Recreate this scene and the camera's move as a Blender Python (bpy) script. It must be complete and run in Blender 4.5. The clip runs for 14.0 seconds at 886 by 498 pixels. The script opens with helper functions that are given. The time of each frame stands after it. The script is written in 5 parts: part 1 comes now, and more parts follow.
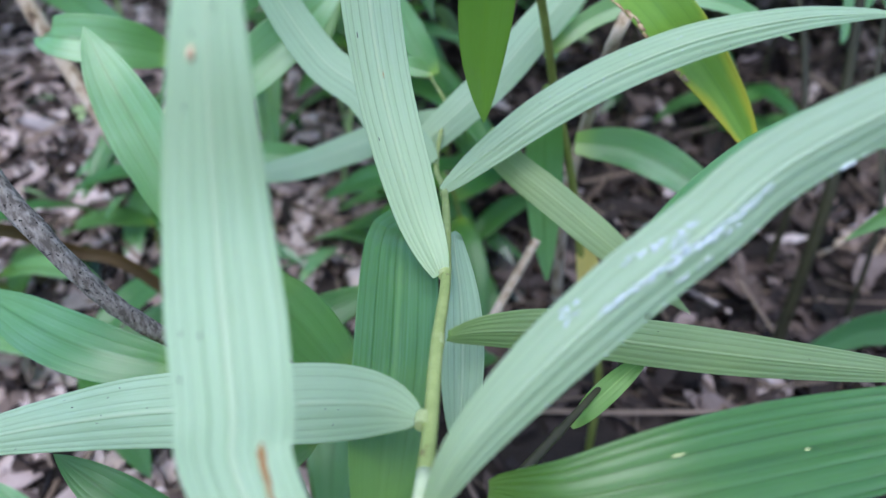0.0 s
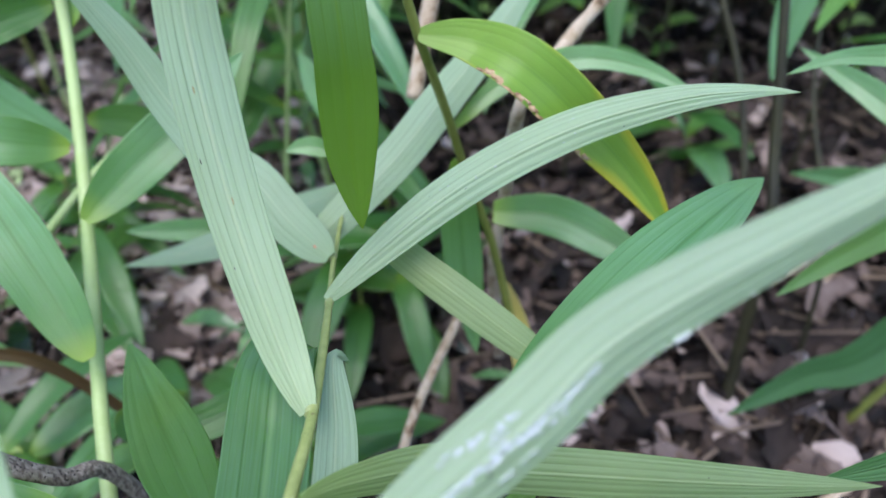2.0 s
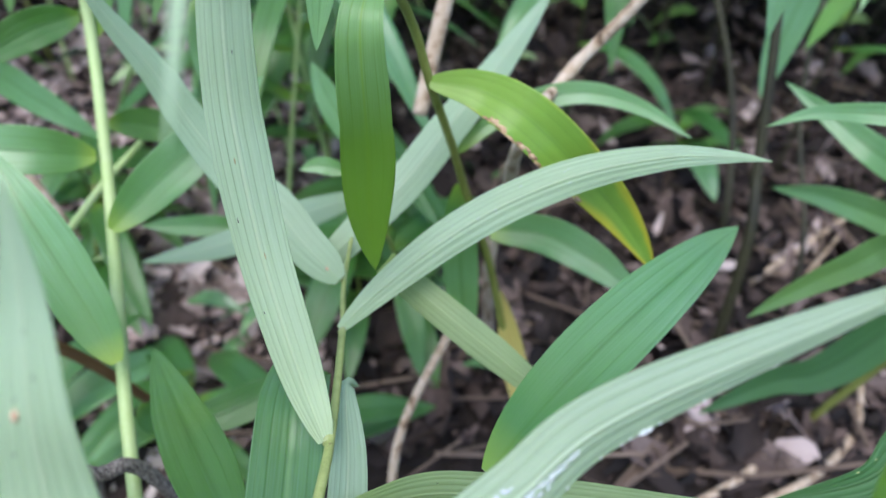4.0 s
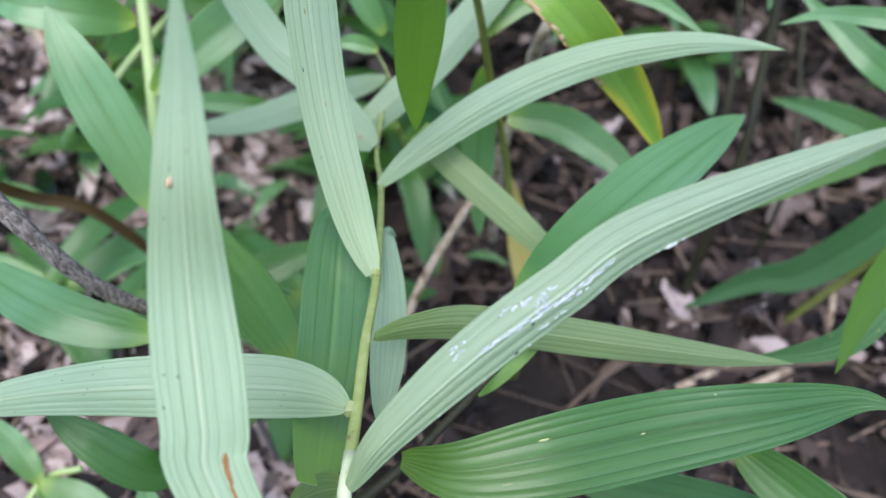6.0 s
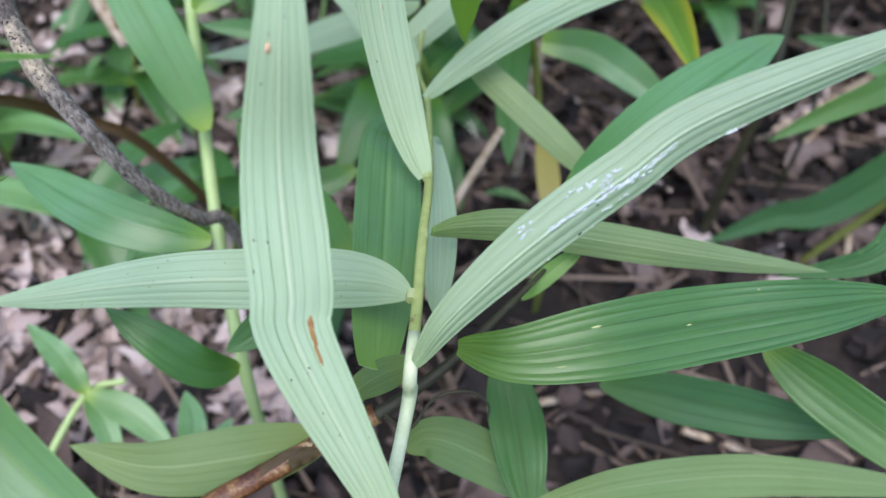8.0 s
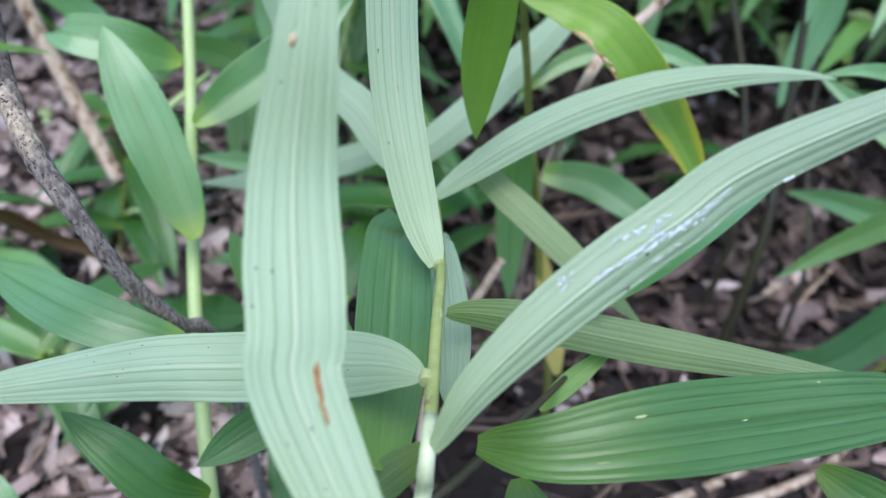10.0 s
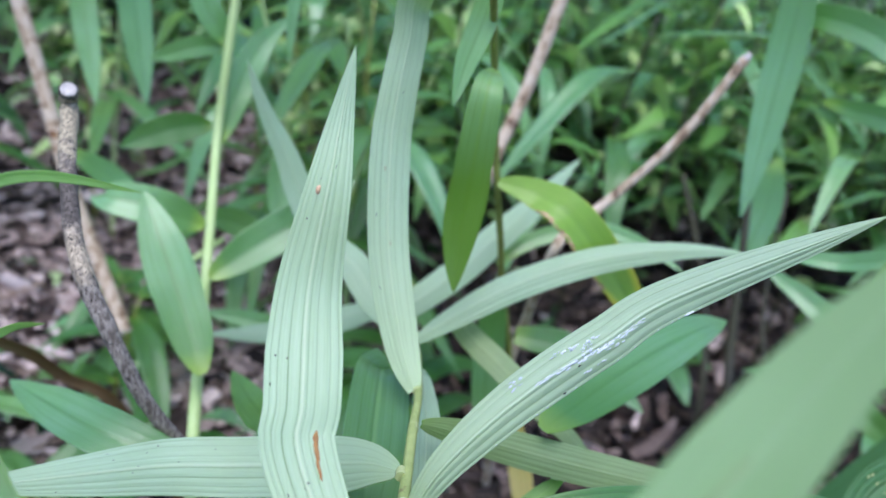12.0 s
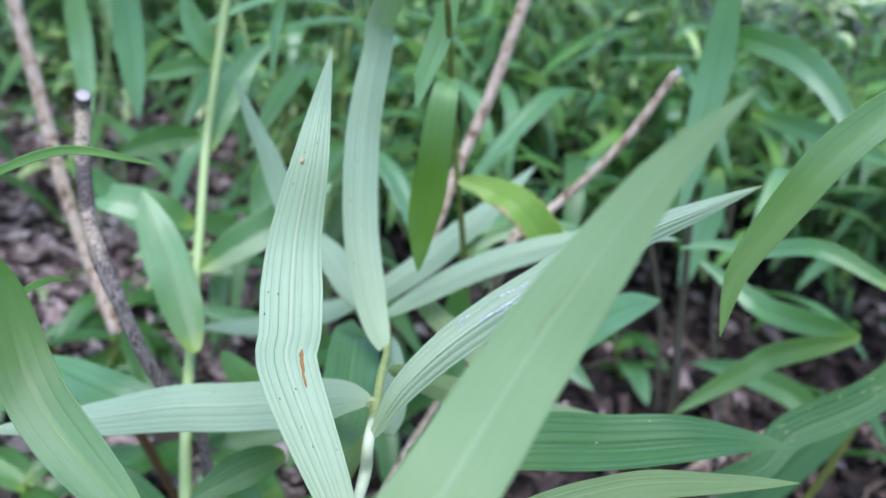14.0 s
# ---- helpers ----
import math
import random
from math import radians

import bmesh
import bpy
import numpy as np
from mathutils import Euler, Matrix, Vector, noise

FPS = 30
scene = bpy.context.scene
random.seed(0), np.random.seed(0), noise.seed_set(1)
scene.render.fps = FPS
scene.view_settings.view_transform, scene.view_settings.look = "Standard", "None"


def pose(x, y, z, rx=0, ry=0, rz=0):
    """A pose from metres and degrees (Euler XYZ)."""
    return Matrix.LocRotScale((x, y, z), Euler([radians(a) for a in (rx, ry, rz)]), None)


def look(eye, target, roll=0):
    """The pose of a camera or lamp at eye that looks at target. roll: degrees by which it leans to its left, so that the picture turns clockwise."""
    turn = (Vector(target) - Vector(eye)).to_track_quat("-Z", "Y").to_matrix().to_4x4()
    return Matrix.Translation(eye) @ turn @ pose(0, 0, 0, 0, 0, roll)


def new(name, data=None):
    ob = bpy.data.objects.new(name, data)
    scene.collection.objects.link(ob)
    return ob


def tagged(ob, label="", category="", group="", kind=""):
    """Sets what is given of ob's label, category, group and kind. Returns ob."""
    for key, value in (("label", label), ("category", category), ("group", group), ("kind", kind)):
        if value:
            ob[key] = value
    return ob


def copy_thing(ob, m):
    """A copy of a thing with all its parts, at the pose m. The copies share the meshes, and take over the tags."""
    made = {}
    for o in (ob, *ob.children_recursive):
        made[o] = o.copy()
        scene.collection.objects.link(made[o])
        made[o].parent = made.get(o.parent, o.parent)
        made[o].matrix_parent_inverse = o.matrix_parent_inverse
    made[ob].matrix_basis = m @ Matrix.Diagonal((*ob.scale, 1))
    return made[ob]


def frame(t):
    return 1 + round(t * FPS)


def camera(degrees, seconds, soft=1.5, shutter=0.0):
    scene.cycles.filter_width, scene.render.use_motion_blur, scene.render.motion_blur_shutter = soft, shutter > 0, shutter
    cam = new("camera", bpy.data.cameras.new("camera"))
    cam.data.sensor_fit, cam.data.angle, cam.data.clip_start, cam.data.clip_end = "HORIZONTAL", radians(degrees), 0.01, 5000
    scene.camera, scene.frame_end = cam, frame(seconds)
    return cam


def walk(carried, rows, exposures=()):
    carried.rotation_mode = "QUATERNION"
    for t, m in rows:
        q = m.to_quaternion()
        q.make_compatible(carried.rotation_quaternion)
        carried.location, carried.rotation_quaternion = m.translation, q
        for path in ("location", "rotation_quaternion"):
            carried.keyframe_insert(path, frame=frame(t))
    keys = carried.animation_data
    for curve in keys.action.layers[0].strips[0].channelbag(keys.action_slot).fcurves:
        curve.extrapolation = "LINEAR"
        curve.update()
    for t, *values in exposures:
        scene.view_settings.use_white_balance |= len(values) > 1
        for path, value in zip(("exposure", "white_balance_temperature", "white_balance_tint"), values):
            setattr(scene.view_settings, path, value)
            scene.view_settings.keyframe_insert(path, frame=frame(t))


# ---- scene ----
cam = camera(61.70, 14.0)
PATH = [
    (0, (0.0073, 0.00142, 0.3853), (-0.027, 0.74977, -0.27712), 1.02),
    (0.5, (0.00521, 0.00994, 0.38575), (-0.02455, 0.75955, -0.27546), 0.90),
    (1, (0.01597, 0.01782, 0.39363), (-0.01702, 0.77301, -0.26104), -1.02),
    (1.5, (0.02671, 0.02552, 0.3958), (0.01479, 0.78517, -0.25444), -0.44),
    (2, (0.03467, 0.03021, 0.39671), (0.02429, 0.79391, -0.24878), -1.14),
    (2.5, (0.04132, 0.03212, 0.39904), (0.03419, 0.79425, -0.24835), -1.40),
    (5, (0.01816, 0.01947, 0.44625), (0.03945, 0.7105, -0.27626), 5.02),
    (5.5, (0.01433, 0.00203, 0.44114), (0.04368, 0.67657, -0.29651), 5.94),
    (6, (0.01385, -0.00174, 0.43413), (0.04742, 0.64688, -0.32625), 6.65),
    (6.5, (0.00731, -0.00724, 0.42779), (0.04938, 0.61367, -0.35497), 7.65),
    (7, (0.0048, -0.02168, 0.43377), (0.04182, 0.57552, -0.36748), 7.46),
    (9.5, (-0.00671, -0.0185, 0.40142), (0.02527, 0.69858, -0.29484), 7.71),
    (10, (-0.0068, -0.02704, 0.39069), (0.03433, 0.76044, -0.22427), 8.47),
    (10.5, (-0.00107, -0.03358, 0.3868), (0.03905, 0.80417, -0.15777), 8.14),
    (11, (-0.00091, -0.04983, 0.38733), (0.03943, 0.83048, -0.08535), 8.79),
    (11.5, (-0.00154, -0.05872, 0.39574), (0.02651, 0.84408, -0.03339), 9.23),
    (12, (-0.00376, -0.07211, 0.39978), (0.02024, 0.8453, 0.00255), 9.95),
    (12.5, (-0.00603, -0.07758, 0.39717), (0.0128, 0.84328, 0.00773), 10.38),
    (13, (-0.00575, -0.09058, 0.39732), (0.02258, 0.83715, 0.02516), 10.58),
    (13.5, (0.00169, -0.10365, 0.39829), (0.04083, 0.82914, 0.03999), 10.11),
    (14, (0.00369, -0.12056, 0.39895), (0.05108, 0.81331, 0.04448), 9.88),
]
GAIN = 1.07
walk(cam, [(t, look(eye, target, roll)) for t, eye, target, roll in PATH],
     [(0.0, GAIN - 0.15, 5600, 14), (0.6, GAIN - 0.20, 5560, 15), (1.4, GAIN - 0.14, 5930, 15), (2.5, GAIN - 0.09, 6000, 16), (5.0, GAIN - 0.05, 6050, 16), (7.0, GAIN - 0.14, 6100, 16), (9.5, GAIN - 0.14, 6000, 16), (10.5, GAIN - 0.08, 5720, 18), (12.0, GAIN - 0.07, 5740, 18), (14.0, GAIN - 0.08, 5640, 19)])
cam.data.dof.use_dof = True
cam.data.dof.focus_distance = 0.195
cam.data.dof.aperture_fstop = 10.5

# ---- light: open shade under a bright overcast sky ----
world = bpy.data.worlds.new("world")
scene.world = world
world.use_nodes = True
wn = world.node_tree.nodes
sky = wn.new("ShaderNodeTexSky")
sky.sky_type = "NISHITA"
sky.sun_disc = False
sky.sun_elevation, sky.sun_rotation = radians(69), radians(198)
world.node_tree.links.new(sky.outputs["Color"], wn["Background"].inputs["Color"])
wn["Background"].inputs["Strength"].default_value = 0.13
sun = new("sun", bpy.data.lights.new("sun", "SUN"))
sun.data.energy, sun.data.angle, sun.data.color = 1.7, radians(48), (1.0, 0.96, 0.88)
sun.matrix_world = look((-0.2, -0.5, 1.7), (0, 0.1, 0))


# ---- materials ----
def graph(name):
    m = bpy.data.materials.new(name)
    m.use_nodes = True
    nodes, links = m.node_tree.nodes, m.node_tree.links
    return m, nodes, links, nodes["Principled BSDF"], nodes["Material Output"]


def noise_node(nodes, links, coords, scale, detail=3.0, stretch=(1, 1, 1)):
    mp = nodes.new("ShaderNodeMapping")
    mp.inputs["Scale"].default_value = stretch
    links.new(coords, mp.inputs["Vector"])
    n = nodes.new("ShaderNodeTexNoise")
    n.inputs["Scale"].default_value, n.inputs["Detail"].default_value = scale, detail
    links.new(mp.outputs[0], n.inputs["Vector"])
    return n.outputs["Fac"]


def ramp(nodes, links, fac, stops):
    r = nodes.new("ShaderNodeValToRGB")
    els = r.color_ramp.elements
    while len(els) < len(stops):
        els.new(0.5)
    for e, (p, c) in zip(els, stops):
        e.position = p
        e.color = (*c, 1) if isinstance(c, tuple) else (c, c, c, 1)
    links.new(fac, r.inputs[0])
    return r.outputs[0]


def mix(nodes, links, fac, a, b, blend="MIX"):
    n = nodes.new("ShaderNodeMix")
    n.data_type, n.blend_type = "RGBA", blend
    for value, slot in ((fac, 0), (a, 6), (b, 7)):
        if isinstance(value, tuple):
            n.inputs[slot].default_value = (*value, 1)
        elif isinstance(value, (int, float)):
            n.inputs[slot].default_value = value
        else:
            links.new(value, n.inputs[slot])
    return n.outputs[2]


def calc(nodes, links, op, a, b=0.0, clamp=False):
    n = nodes.new("ShaderNodeMath")
    n.operation, n.use_clamp = op, clamp
    for i, v in enumerate((a, b)):
        if isinstance(v, (int, float)):
            n.inputs[i].default_value = v
        else:
            links.new(v, n.inputs[i])
    return n.outputs[0]


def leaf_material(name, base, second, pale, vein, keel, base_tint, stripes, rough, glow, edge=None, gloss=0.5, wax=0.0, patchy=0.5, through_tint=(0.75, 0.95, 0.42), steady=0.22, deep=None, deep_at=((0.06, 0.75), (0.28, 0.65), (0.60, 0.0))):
    """Leaf skin: long veins by UV, blotches, grain, a paler foot, light that passes through."""
    m, nodes, links, bsdf, out = graph(name)
    tc = nodes.new("ShaderNodeTexCoord")
    sep = nodes.new("ShaderNodeSeparateXYZ")
    links.new(tc.outputs["UV"], sep.inputs[0])
    along, across = sep.outputs[0], sep.outputs[1]
    blotch = noise_node(nodes, links, tc.outputs["Object"], 45, 4)
    grain = noise_node(nodes, links, tc.outputs["UV"], 14, 5, (1.2, 14, 1))
    fine = noise_node(nodes, links, tc.outputs["Object"], 900, 2)
    wob = calc(nodes, links, "MULTIPLY", noise_node(nodes, links, tc.outputs["UV"], 3, 2, (2, 1, 1)), 0.05)
    half = calc(nodes, links, "MULTIPLY", calc(nodes, links, "SUBTRACT", across, 0.5), 2.0)
    shift = calc(nodes, links, "MULTIPLY", calc(nodes, links, "SINE", calc(nodes, links, "ADD", calc(nodes, links, "MULTIPLY", half, 7.3), 0.6)), 0.05)
    phase = calc(nodes, links, "MULTIPLY", calc(nodes, links, "ADD", half, shift), stripes * math.pi)
    wave = calc(nodes, links, "ABSOLUTE", calc(nodes, links, "COSINE", phase))
    line = ramp(nodes, links, calc(nodes, links, "ADD", wave, wob), [(0.05, 1.0), (0.30, 0.0)])
    band = ramp(nodes, links, noise_node(nodes, links, tc.outputs["UV"], 9, 2, (0.25, 3.5, 1)), [(0.35, 0.0), (0.65, 1.0)])
    col = mix(nodes, links, ramp(nodes, links, blotch, [(0.35, 0.0), (0.68, 1.0)]), base, second)
    col = mix(nodes, links, calc(nodes, links, "MULTIPLY", band, 0.6), col, pale)
    strength = ramp(nodes, links, noise_node(nodes, links, tc.outputs["UV"], 11, 1, (0.12, 1, 1)), [(0.38, steady), (0.60, 1.0)])
    col = mix(nodes, links, calc(nodes, links, "MULTIPLY", line, strength), col, vein)
    broad = noise_node(nodes, links, tc.outputs["Object"], 16, 2)
    col = mix(nodes, links, ramp(nodes, links, broad, [(0.42, 0.0), (0.66, patchy)]), col, base_tint)
    col = mix(nodes, links, ramp(nodes, links, grain, [(0.35, 0.0), (0.75, 0.45)]), col, tuple(c * 0.72 for c in base))
    mid = calc(nodes, links, "ABSOLUTE", calc(nodes, links, "SUBTRACT", across, 0.5))
    col = mix(nodes, links, ramp(nodes, links, mid, [(0.0, 0.9), (0.016, 0.6), (0.04, 0.0)]), col, keel)
    # deeper green over a set stretch; the backlit skin uses it for through-light
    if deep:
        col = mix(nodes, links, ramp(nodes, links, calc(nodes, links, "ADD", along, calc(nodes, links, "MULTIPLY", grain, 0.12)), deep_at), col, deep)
    foot_fade = [(0.0, 0.9), (0.05, 0.55), (0.13, 0.0)] if deep else [(0.0, 0.85), (0.08, 0.55), (0.34, 0.0)]
    col = mix(nodes, links, ramp(nodes, links, along, foot_fade), col, base_tint)
    if edge:
        ragged = calc(nodes, links, "ADD", mid, calc(nodes, links, "MULTIPLY", blotch, 0.45))
        ragged = calc(nodes, links, "ADD", ragged, calc(nodes, links, "MULTIPLY", along, 0.42))
        col = mix(nodes, links, ramp(nodes, links, ragged, [(0.80, 0.0), (0.98, 1.0)]), col, edge[0])
        col = mix(nodes, links, ramp(nodes, links, ragged, [(1.08, 0.0), (1.13, 1.0)]), col, edge[1])
    info = nodes.new("ShaderNodeObjectInfo")
    hsv = nodes.new("ShaderNodeHueSaturation")
    links.new(calc(nodes, links, "ADD", calc(nodes, links, "MULTIPLY", info.outputs["Random"], 0.26), 0.87), hsv.inputs["Value"])
    links.new(calc(nodes, links, "ADD", calc(nodes, links, "MULTIPLY", info.outputs["Random"], -0.03), 0.515), hsv.inputs["Hue"])
    links.new(col, hsv.inputs["Color"])
    links.new(hsv.outputs[0], bsdf.inputs["Base Color"])
    links.new(calc(nodes, links, "ADD", calc(nodes, links, "MULTIPLY", grain, 0.2), rough - 0.1), bsdf.inputs["Roughness"])
    bsdf.inputs["Specular IOR Level"].default_value = gloss
    links.new(ramp(nodes, links, noise_node(nodes, links, tc.outputs["Object"], 24, 2), [(0.38, wax * 0.3), (0.62, wax * 1.7)]), bsdf.inputs["Coat Weight"])
    bsdf.inputs["Coat Roughness"].default_value = 0.24
    height = calc(nodes, links, "ADD", calc(nodes, links, "MULTIPLY", line, -0.6), calc(nodes, links, "ADD", calc(nodes, links, "MULTIPLY", grain, 0.7), calc(nodes, links, "MULTIPLY", fine, 0.25)))
    bump = nodes.new("ShaderNodeBump")
    bump.inputs["Strength"].default_value, bump.inputs["Distance"].default_value = 0.35, 0.0004
    links.new(height, bump.inputs["Height"])
    links.new(bump.outputs[0], bsdf.inputs["Normal"])
    trans = nodes.new("ShaderNodeBsdfTranslucent")
    links.new(mix(nodes, links, 0.75, hsv.outputs[0], through_tint), trans.inputs["Color"])
    both = nodes.new("ShaderNodeMixShader")
    both.inputs[0].default_value = glow
    links.new(bsdf.outputs[0], both.inputs[1])
    links.new(trans.outputs[0], both.inputs[2])
    links.new(both.outputs[0], out.inputs["Surface"])
    return m


def bark_material(name, zones):
    """Weathered bark: grey with black dots, bands of tan and of charred black at set heights."""
    m, nodes, links, bsdf, out = graph(name)
    tc = nodes.new("ShaderNodeTexCoord")
    geo = nodes.new("ShaderNodeNewGeometry")
    sep = nodes.new("ShaderNodeSeparateXYZ")
    links.new(geo.outputs["Position"], sep.inputs[0])
    wide = noise_node(nodes, links, tc.outputs["Object"], 260, 4)
    streak = noise_node(nodes, links, tc.outputs["Object"], 900, 3, (1, 1, 0.35))
    dots = noise_node(nodes, links, tc.outputs["Object"], 1150, 1)
    col = ramp(nodes, links, streak, [(0.36, (0.13, 0.105, 0.085)), (0.5, (0.25, 0.21, 0.175)), (0.66, (0.40, 0.35, 0.30))])
    height = calc(nodes, links, "ADD", sep.outputs[2], calc(nodes, links, "MULTIPLY", calc(nodes, links, "SUBTRACT", wide, 0.5), 0.022))
    for low, high, colour, strong in zones:
        band = ramp(nodes, links, calc(nodes, links, "MULTIPLY", calc(nodes, links, "SUBTRACT", height, 0.15), 5.0), [((low - 0.154) * 5, 0.0), ((low - 0.148) * 5, strong), ((high - 0.152) * 5, strong), ((high - 0.146) * 5, 0.0)])
        col = mix(nodes, links, band, col, mix(nodes, links, ramp(nodes, links, streak, [(0.38, 0.0), (0.62, 1.0)]), tuple(0.45 * c for c in colour), colour))
    spots = ramp(nodes, links, calc(nodes, links, "ADD", calc(nodes, links, "MULTIPLY", dots, 0.8), calc(nodes, links, "MULTIPLY", wide, 0.2)), [(0.365, 0.92), (0.39, 0.0)])
    col = mix(nodes, links, spots, col, (0.012, 0.010, 0.008))
    links.new(col, bsdf.inputs["Base Color"])
    bsdf.inputs["Roughness"].default_value = 0.8
    b = nodes.new("ShaderNodeBump")
    b.inputs["Strength"].default_value, b.inputs["Distance"].default_value = 0.8, 0.0008
    links.new(calc(nodes, links, "ADD", calc(nodes, links, "MULTIPLY", wide, 0.7), calc(nodes, links, "MULTIPLY", streak, 0.4)), b.inputs["Height"])
    links.new(b.outputs[0], bsdf.inputs["Normal"])
    return m


def plain_material(name, stops, scale, rough=0.8, bump=0.5, depth=0.002, island=False, stretch=(1, 1, 1), detail=6):
    """Bark, soil and dead leaves: noise through a ramp, varied by object or island, with relief."""
    m, nodes, links, bsdf, out = graph(name)
    tc = nodes.new("ShaderNodeTexCoord")
    big = noise_node(nodes, links, tc.outputs["Object"], scale, detail, stretch)
    small = noise_node(nodes, links, tc.outputs["Object"], scale * 9, 3, stretch)
    fac = calc(nodes, links, "ADD", calc(nodes, links, "MULTIPLY", big, 0.7), calc(nodes, links, "MULTIPLY", small, 0.3))
    if island:
        geo = nodes.new("ShaderNodeNewGeometry")
        fac = calc(nodes, links, "ADD", calc(nodes, links, "MULTIPLY", fac, 0.5), calc(nodes, links, "MULTIPLY", geo.outputs["Random Per Island"], 0.5))
    links.new(ramp(nodes, links, fac, stops), bsdf.inputs["Base Color"])
    bsdf.inputs["Roughness"].default_value = rough
    b = nodes.new("ShaderNodeBump")
    b.inputs["Strength"].default_value, b.inputs["Distance"].default_value = bump, depth
    links.new(fac, b.inputs["Height"])
    links.new(b.outputs[0], bsdf.inputs["Normal"])
    return m


UNDER = leaf_material("leaf_underside", (0.455, 0.63, 0.385), (0.515, 0.71, 0.485), (0.67, 0.835, 0.65), (0.15, 0.28, 0.12), (0.66, 0.78, 0.55), (0.53, 0.67, 0.40), 4, 0.46, 0.44, wax=0.08, patchy=0.4, steady=0.5)
# olive, sage and dull: darker underside copies, with shade put into the colour
OLIVE_SHADE = leaf_material("leaf_underside_olive_shade", (0.30, 0.425, 0.20), (0.35, 0.485, 0.255), (0.45, 0.58, 0.35), (0.13, 0.23, 0.07), (0.48, 0.60, 0.33), (0.34, 0.45, 0.15), 4, 0.46, 0.46, wax=0.05, patchy=0.4)
SAGE_SHADE = leaf_material("leaf_underside_sage_shade", (0.40, 0.54, 0.35), (0.46, 0.61, 0.43), (0.60, 0.74, 0.58), (0.24, 0.36, 0.18), (0.68, 0.80, 0.60), (0.46, 0.59, 0.34), 3, 0.46, 0.44, wax=0.08, patchy=0.4)
DULL_SHADE = leaf_material("leaf_underside_dull_shade", (0.21, 0.32, 0.115), (0.25, 0.375, 0.15), (0.32, 0.45, 0.22), (0.11, 0.20, 0.05), (0.35, 0.47, 0.22), (0.25, 0.33, 0.08), 5, 0.48, 0.42, patchy=0.4)
WITHER = leaf_material("withering_leaf", (0.60, 0.47, 0.13), (0.66, 0.54, 0.18), (0.74, 0.62, 0.34), (0.36, 0.22, 0.09), (0.50, 0.38, 0.12), (0.42, 0.42, 0.08), 3, 0.6, 0.46, through_tint=(0.95, 0.85, 0.35))
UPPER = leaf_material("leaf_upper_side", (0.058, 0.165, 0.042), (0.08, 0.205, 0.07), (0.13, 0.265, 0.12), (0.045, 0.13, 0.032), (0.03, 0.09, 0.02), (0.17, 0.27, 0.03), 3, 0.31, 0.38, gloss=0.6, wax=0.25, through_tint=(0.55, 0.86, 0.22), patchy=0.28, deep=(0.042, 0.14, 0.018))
# the very dark vein colour also paints the shade down in the pleats
GROOVED = leaf_material("leaf_upper_side_grooved", (0.068, 0.185, 0.036), (0.090, 0.22, 0.058), (0.155, 0.30, 0.15), (0.018, 0.060, 0.014), (0.045, 0.115, 0.028), (0.18, 0.27, 0.035), 4, 0.31, 0.38, gloss=0.7, wax=0.35, through_tint=(0.55, 0.86, 0.20), patchy=0.25, steady=0.7)
# darker copy of the upper side: shade from leaves overhead, painted in
SHADED = leaf_material("leaf_upper_side_in_shade", (0.060, 0.165, 0.060), (0.075, 0.195, 0.080), (0.10, 0.235, 0.11), (0.016, 0.058, 0.018), (0.03, 0.09, 0.03), (0.10, 0.20, 0.05), 3, 0.46, 0.36, gloss=0.35, wax=0.04, through_tint=(0.50, 0.80, 0.25), patchy=0.3, steady=0.8)
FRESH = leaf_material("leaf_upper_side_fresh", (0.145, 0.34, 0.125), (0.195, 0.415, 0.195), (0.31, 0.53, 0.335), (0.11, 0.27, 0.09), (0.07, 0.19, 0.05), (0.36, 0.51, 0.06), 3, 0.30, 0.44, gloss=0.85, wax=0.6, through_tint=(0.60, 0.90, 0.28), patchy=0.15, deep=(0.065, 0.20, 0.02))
SHEEN = leaf_material("leaf_upper_side_sheen", (0.095, 0.225, 0.062), (0.13, 0.28, 0.10), (0.22, 0.39, 0.22), (0.055, 0.145, 0.035), (0.20, 0.36, 0.14), (0.27, 0.41, 0.07), 3, 0.32, 0.42, gloss=0.75, wax=0.5, through_tint=(0.60, 0.90, 0.24), patchy=0.3)
# another underside copy for the close leaf, its shade mixed into the colour
BLADE = leaf_material("leaf_underside_shaded", (0.37, 0.53, 0.235), (0.42, 0.595, 0.29), (0.53, 0.69, 0.41), (0.48, 0.63, 0.35), (0.50, 0.65, 0.38), (0.38, 0.51, 0.19), 3, 0.48, 0.42, patchy=0.3, steady=0.5)
# light from behind is painted as olive green towards the tip
BACKLIT = leaf_material("leaf_backlit", (0.15, 0.31, 0.12), (0.19, 0.37, 0.17), (0.28, 0.46, 0.27), (0.09, 0.21, 0.05), (0.20, 0.34, 0.07), (0.26, 0.44, 0.10), 3, 0.33, 0.48, gloss=0.7, wax=0.35, through_tint=(0.68, 0.93, 0.16), patchy=0.1, deep=(0.075, 0.165, 0.010), deep_at=((0.38, 0.0), (0.62, 0.85), (1.0, 0.95)))
YELLOW = leaf_material("yellowing_leaf", (0.15, 0.35, 0.04), (0.19, 0.42, 0.05), (0.24, 0.44, 0.06), (0.10, 0.26, 0.03), (0.10, 0.26, 0.03), (0.22, 0.38, 0.05), 3, 0.36, 0.42, ((0.55, 0.52, 0.03), (0.42, 0.25, 0.08)), wax=0.3)
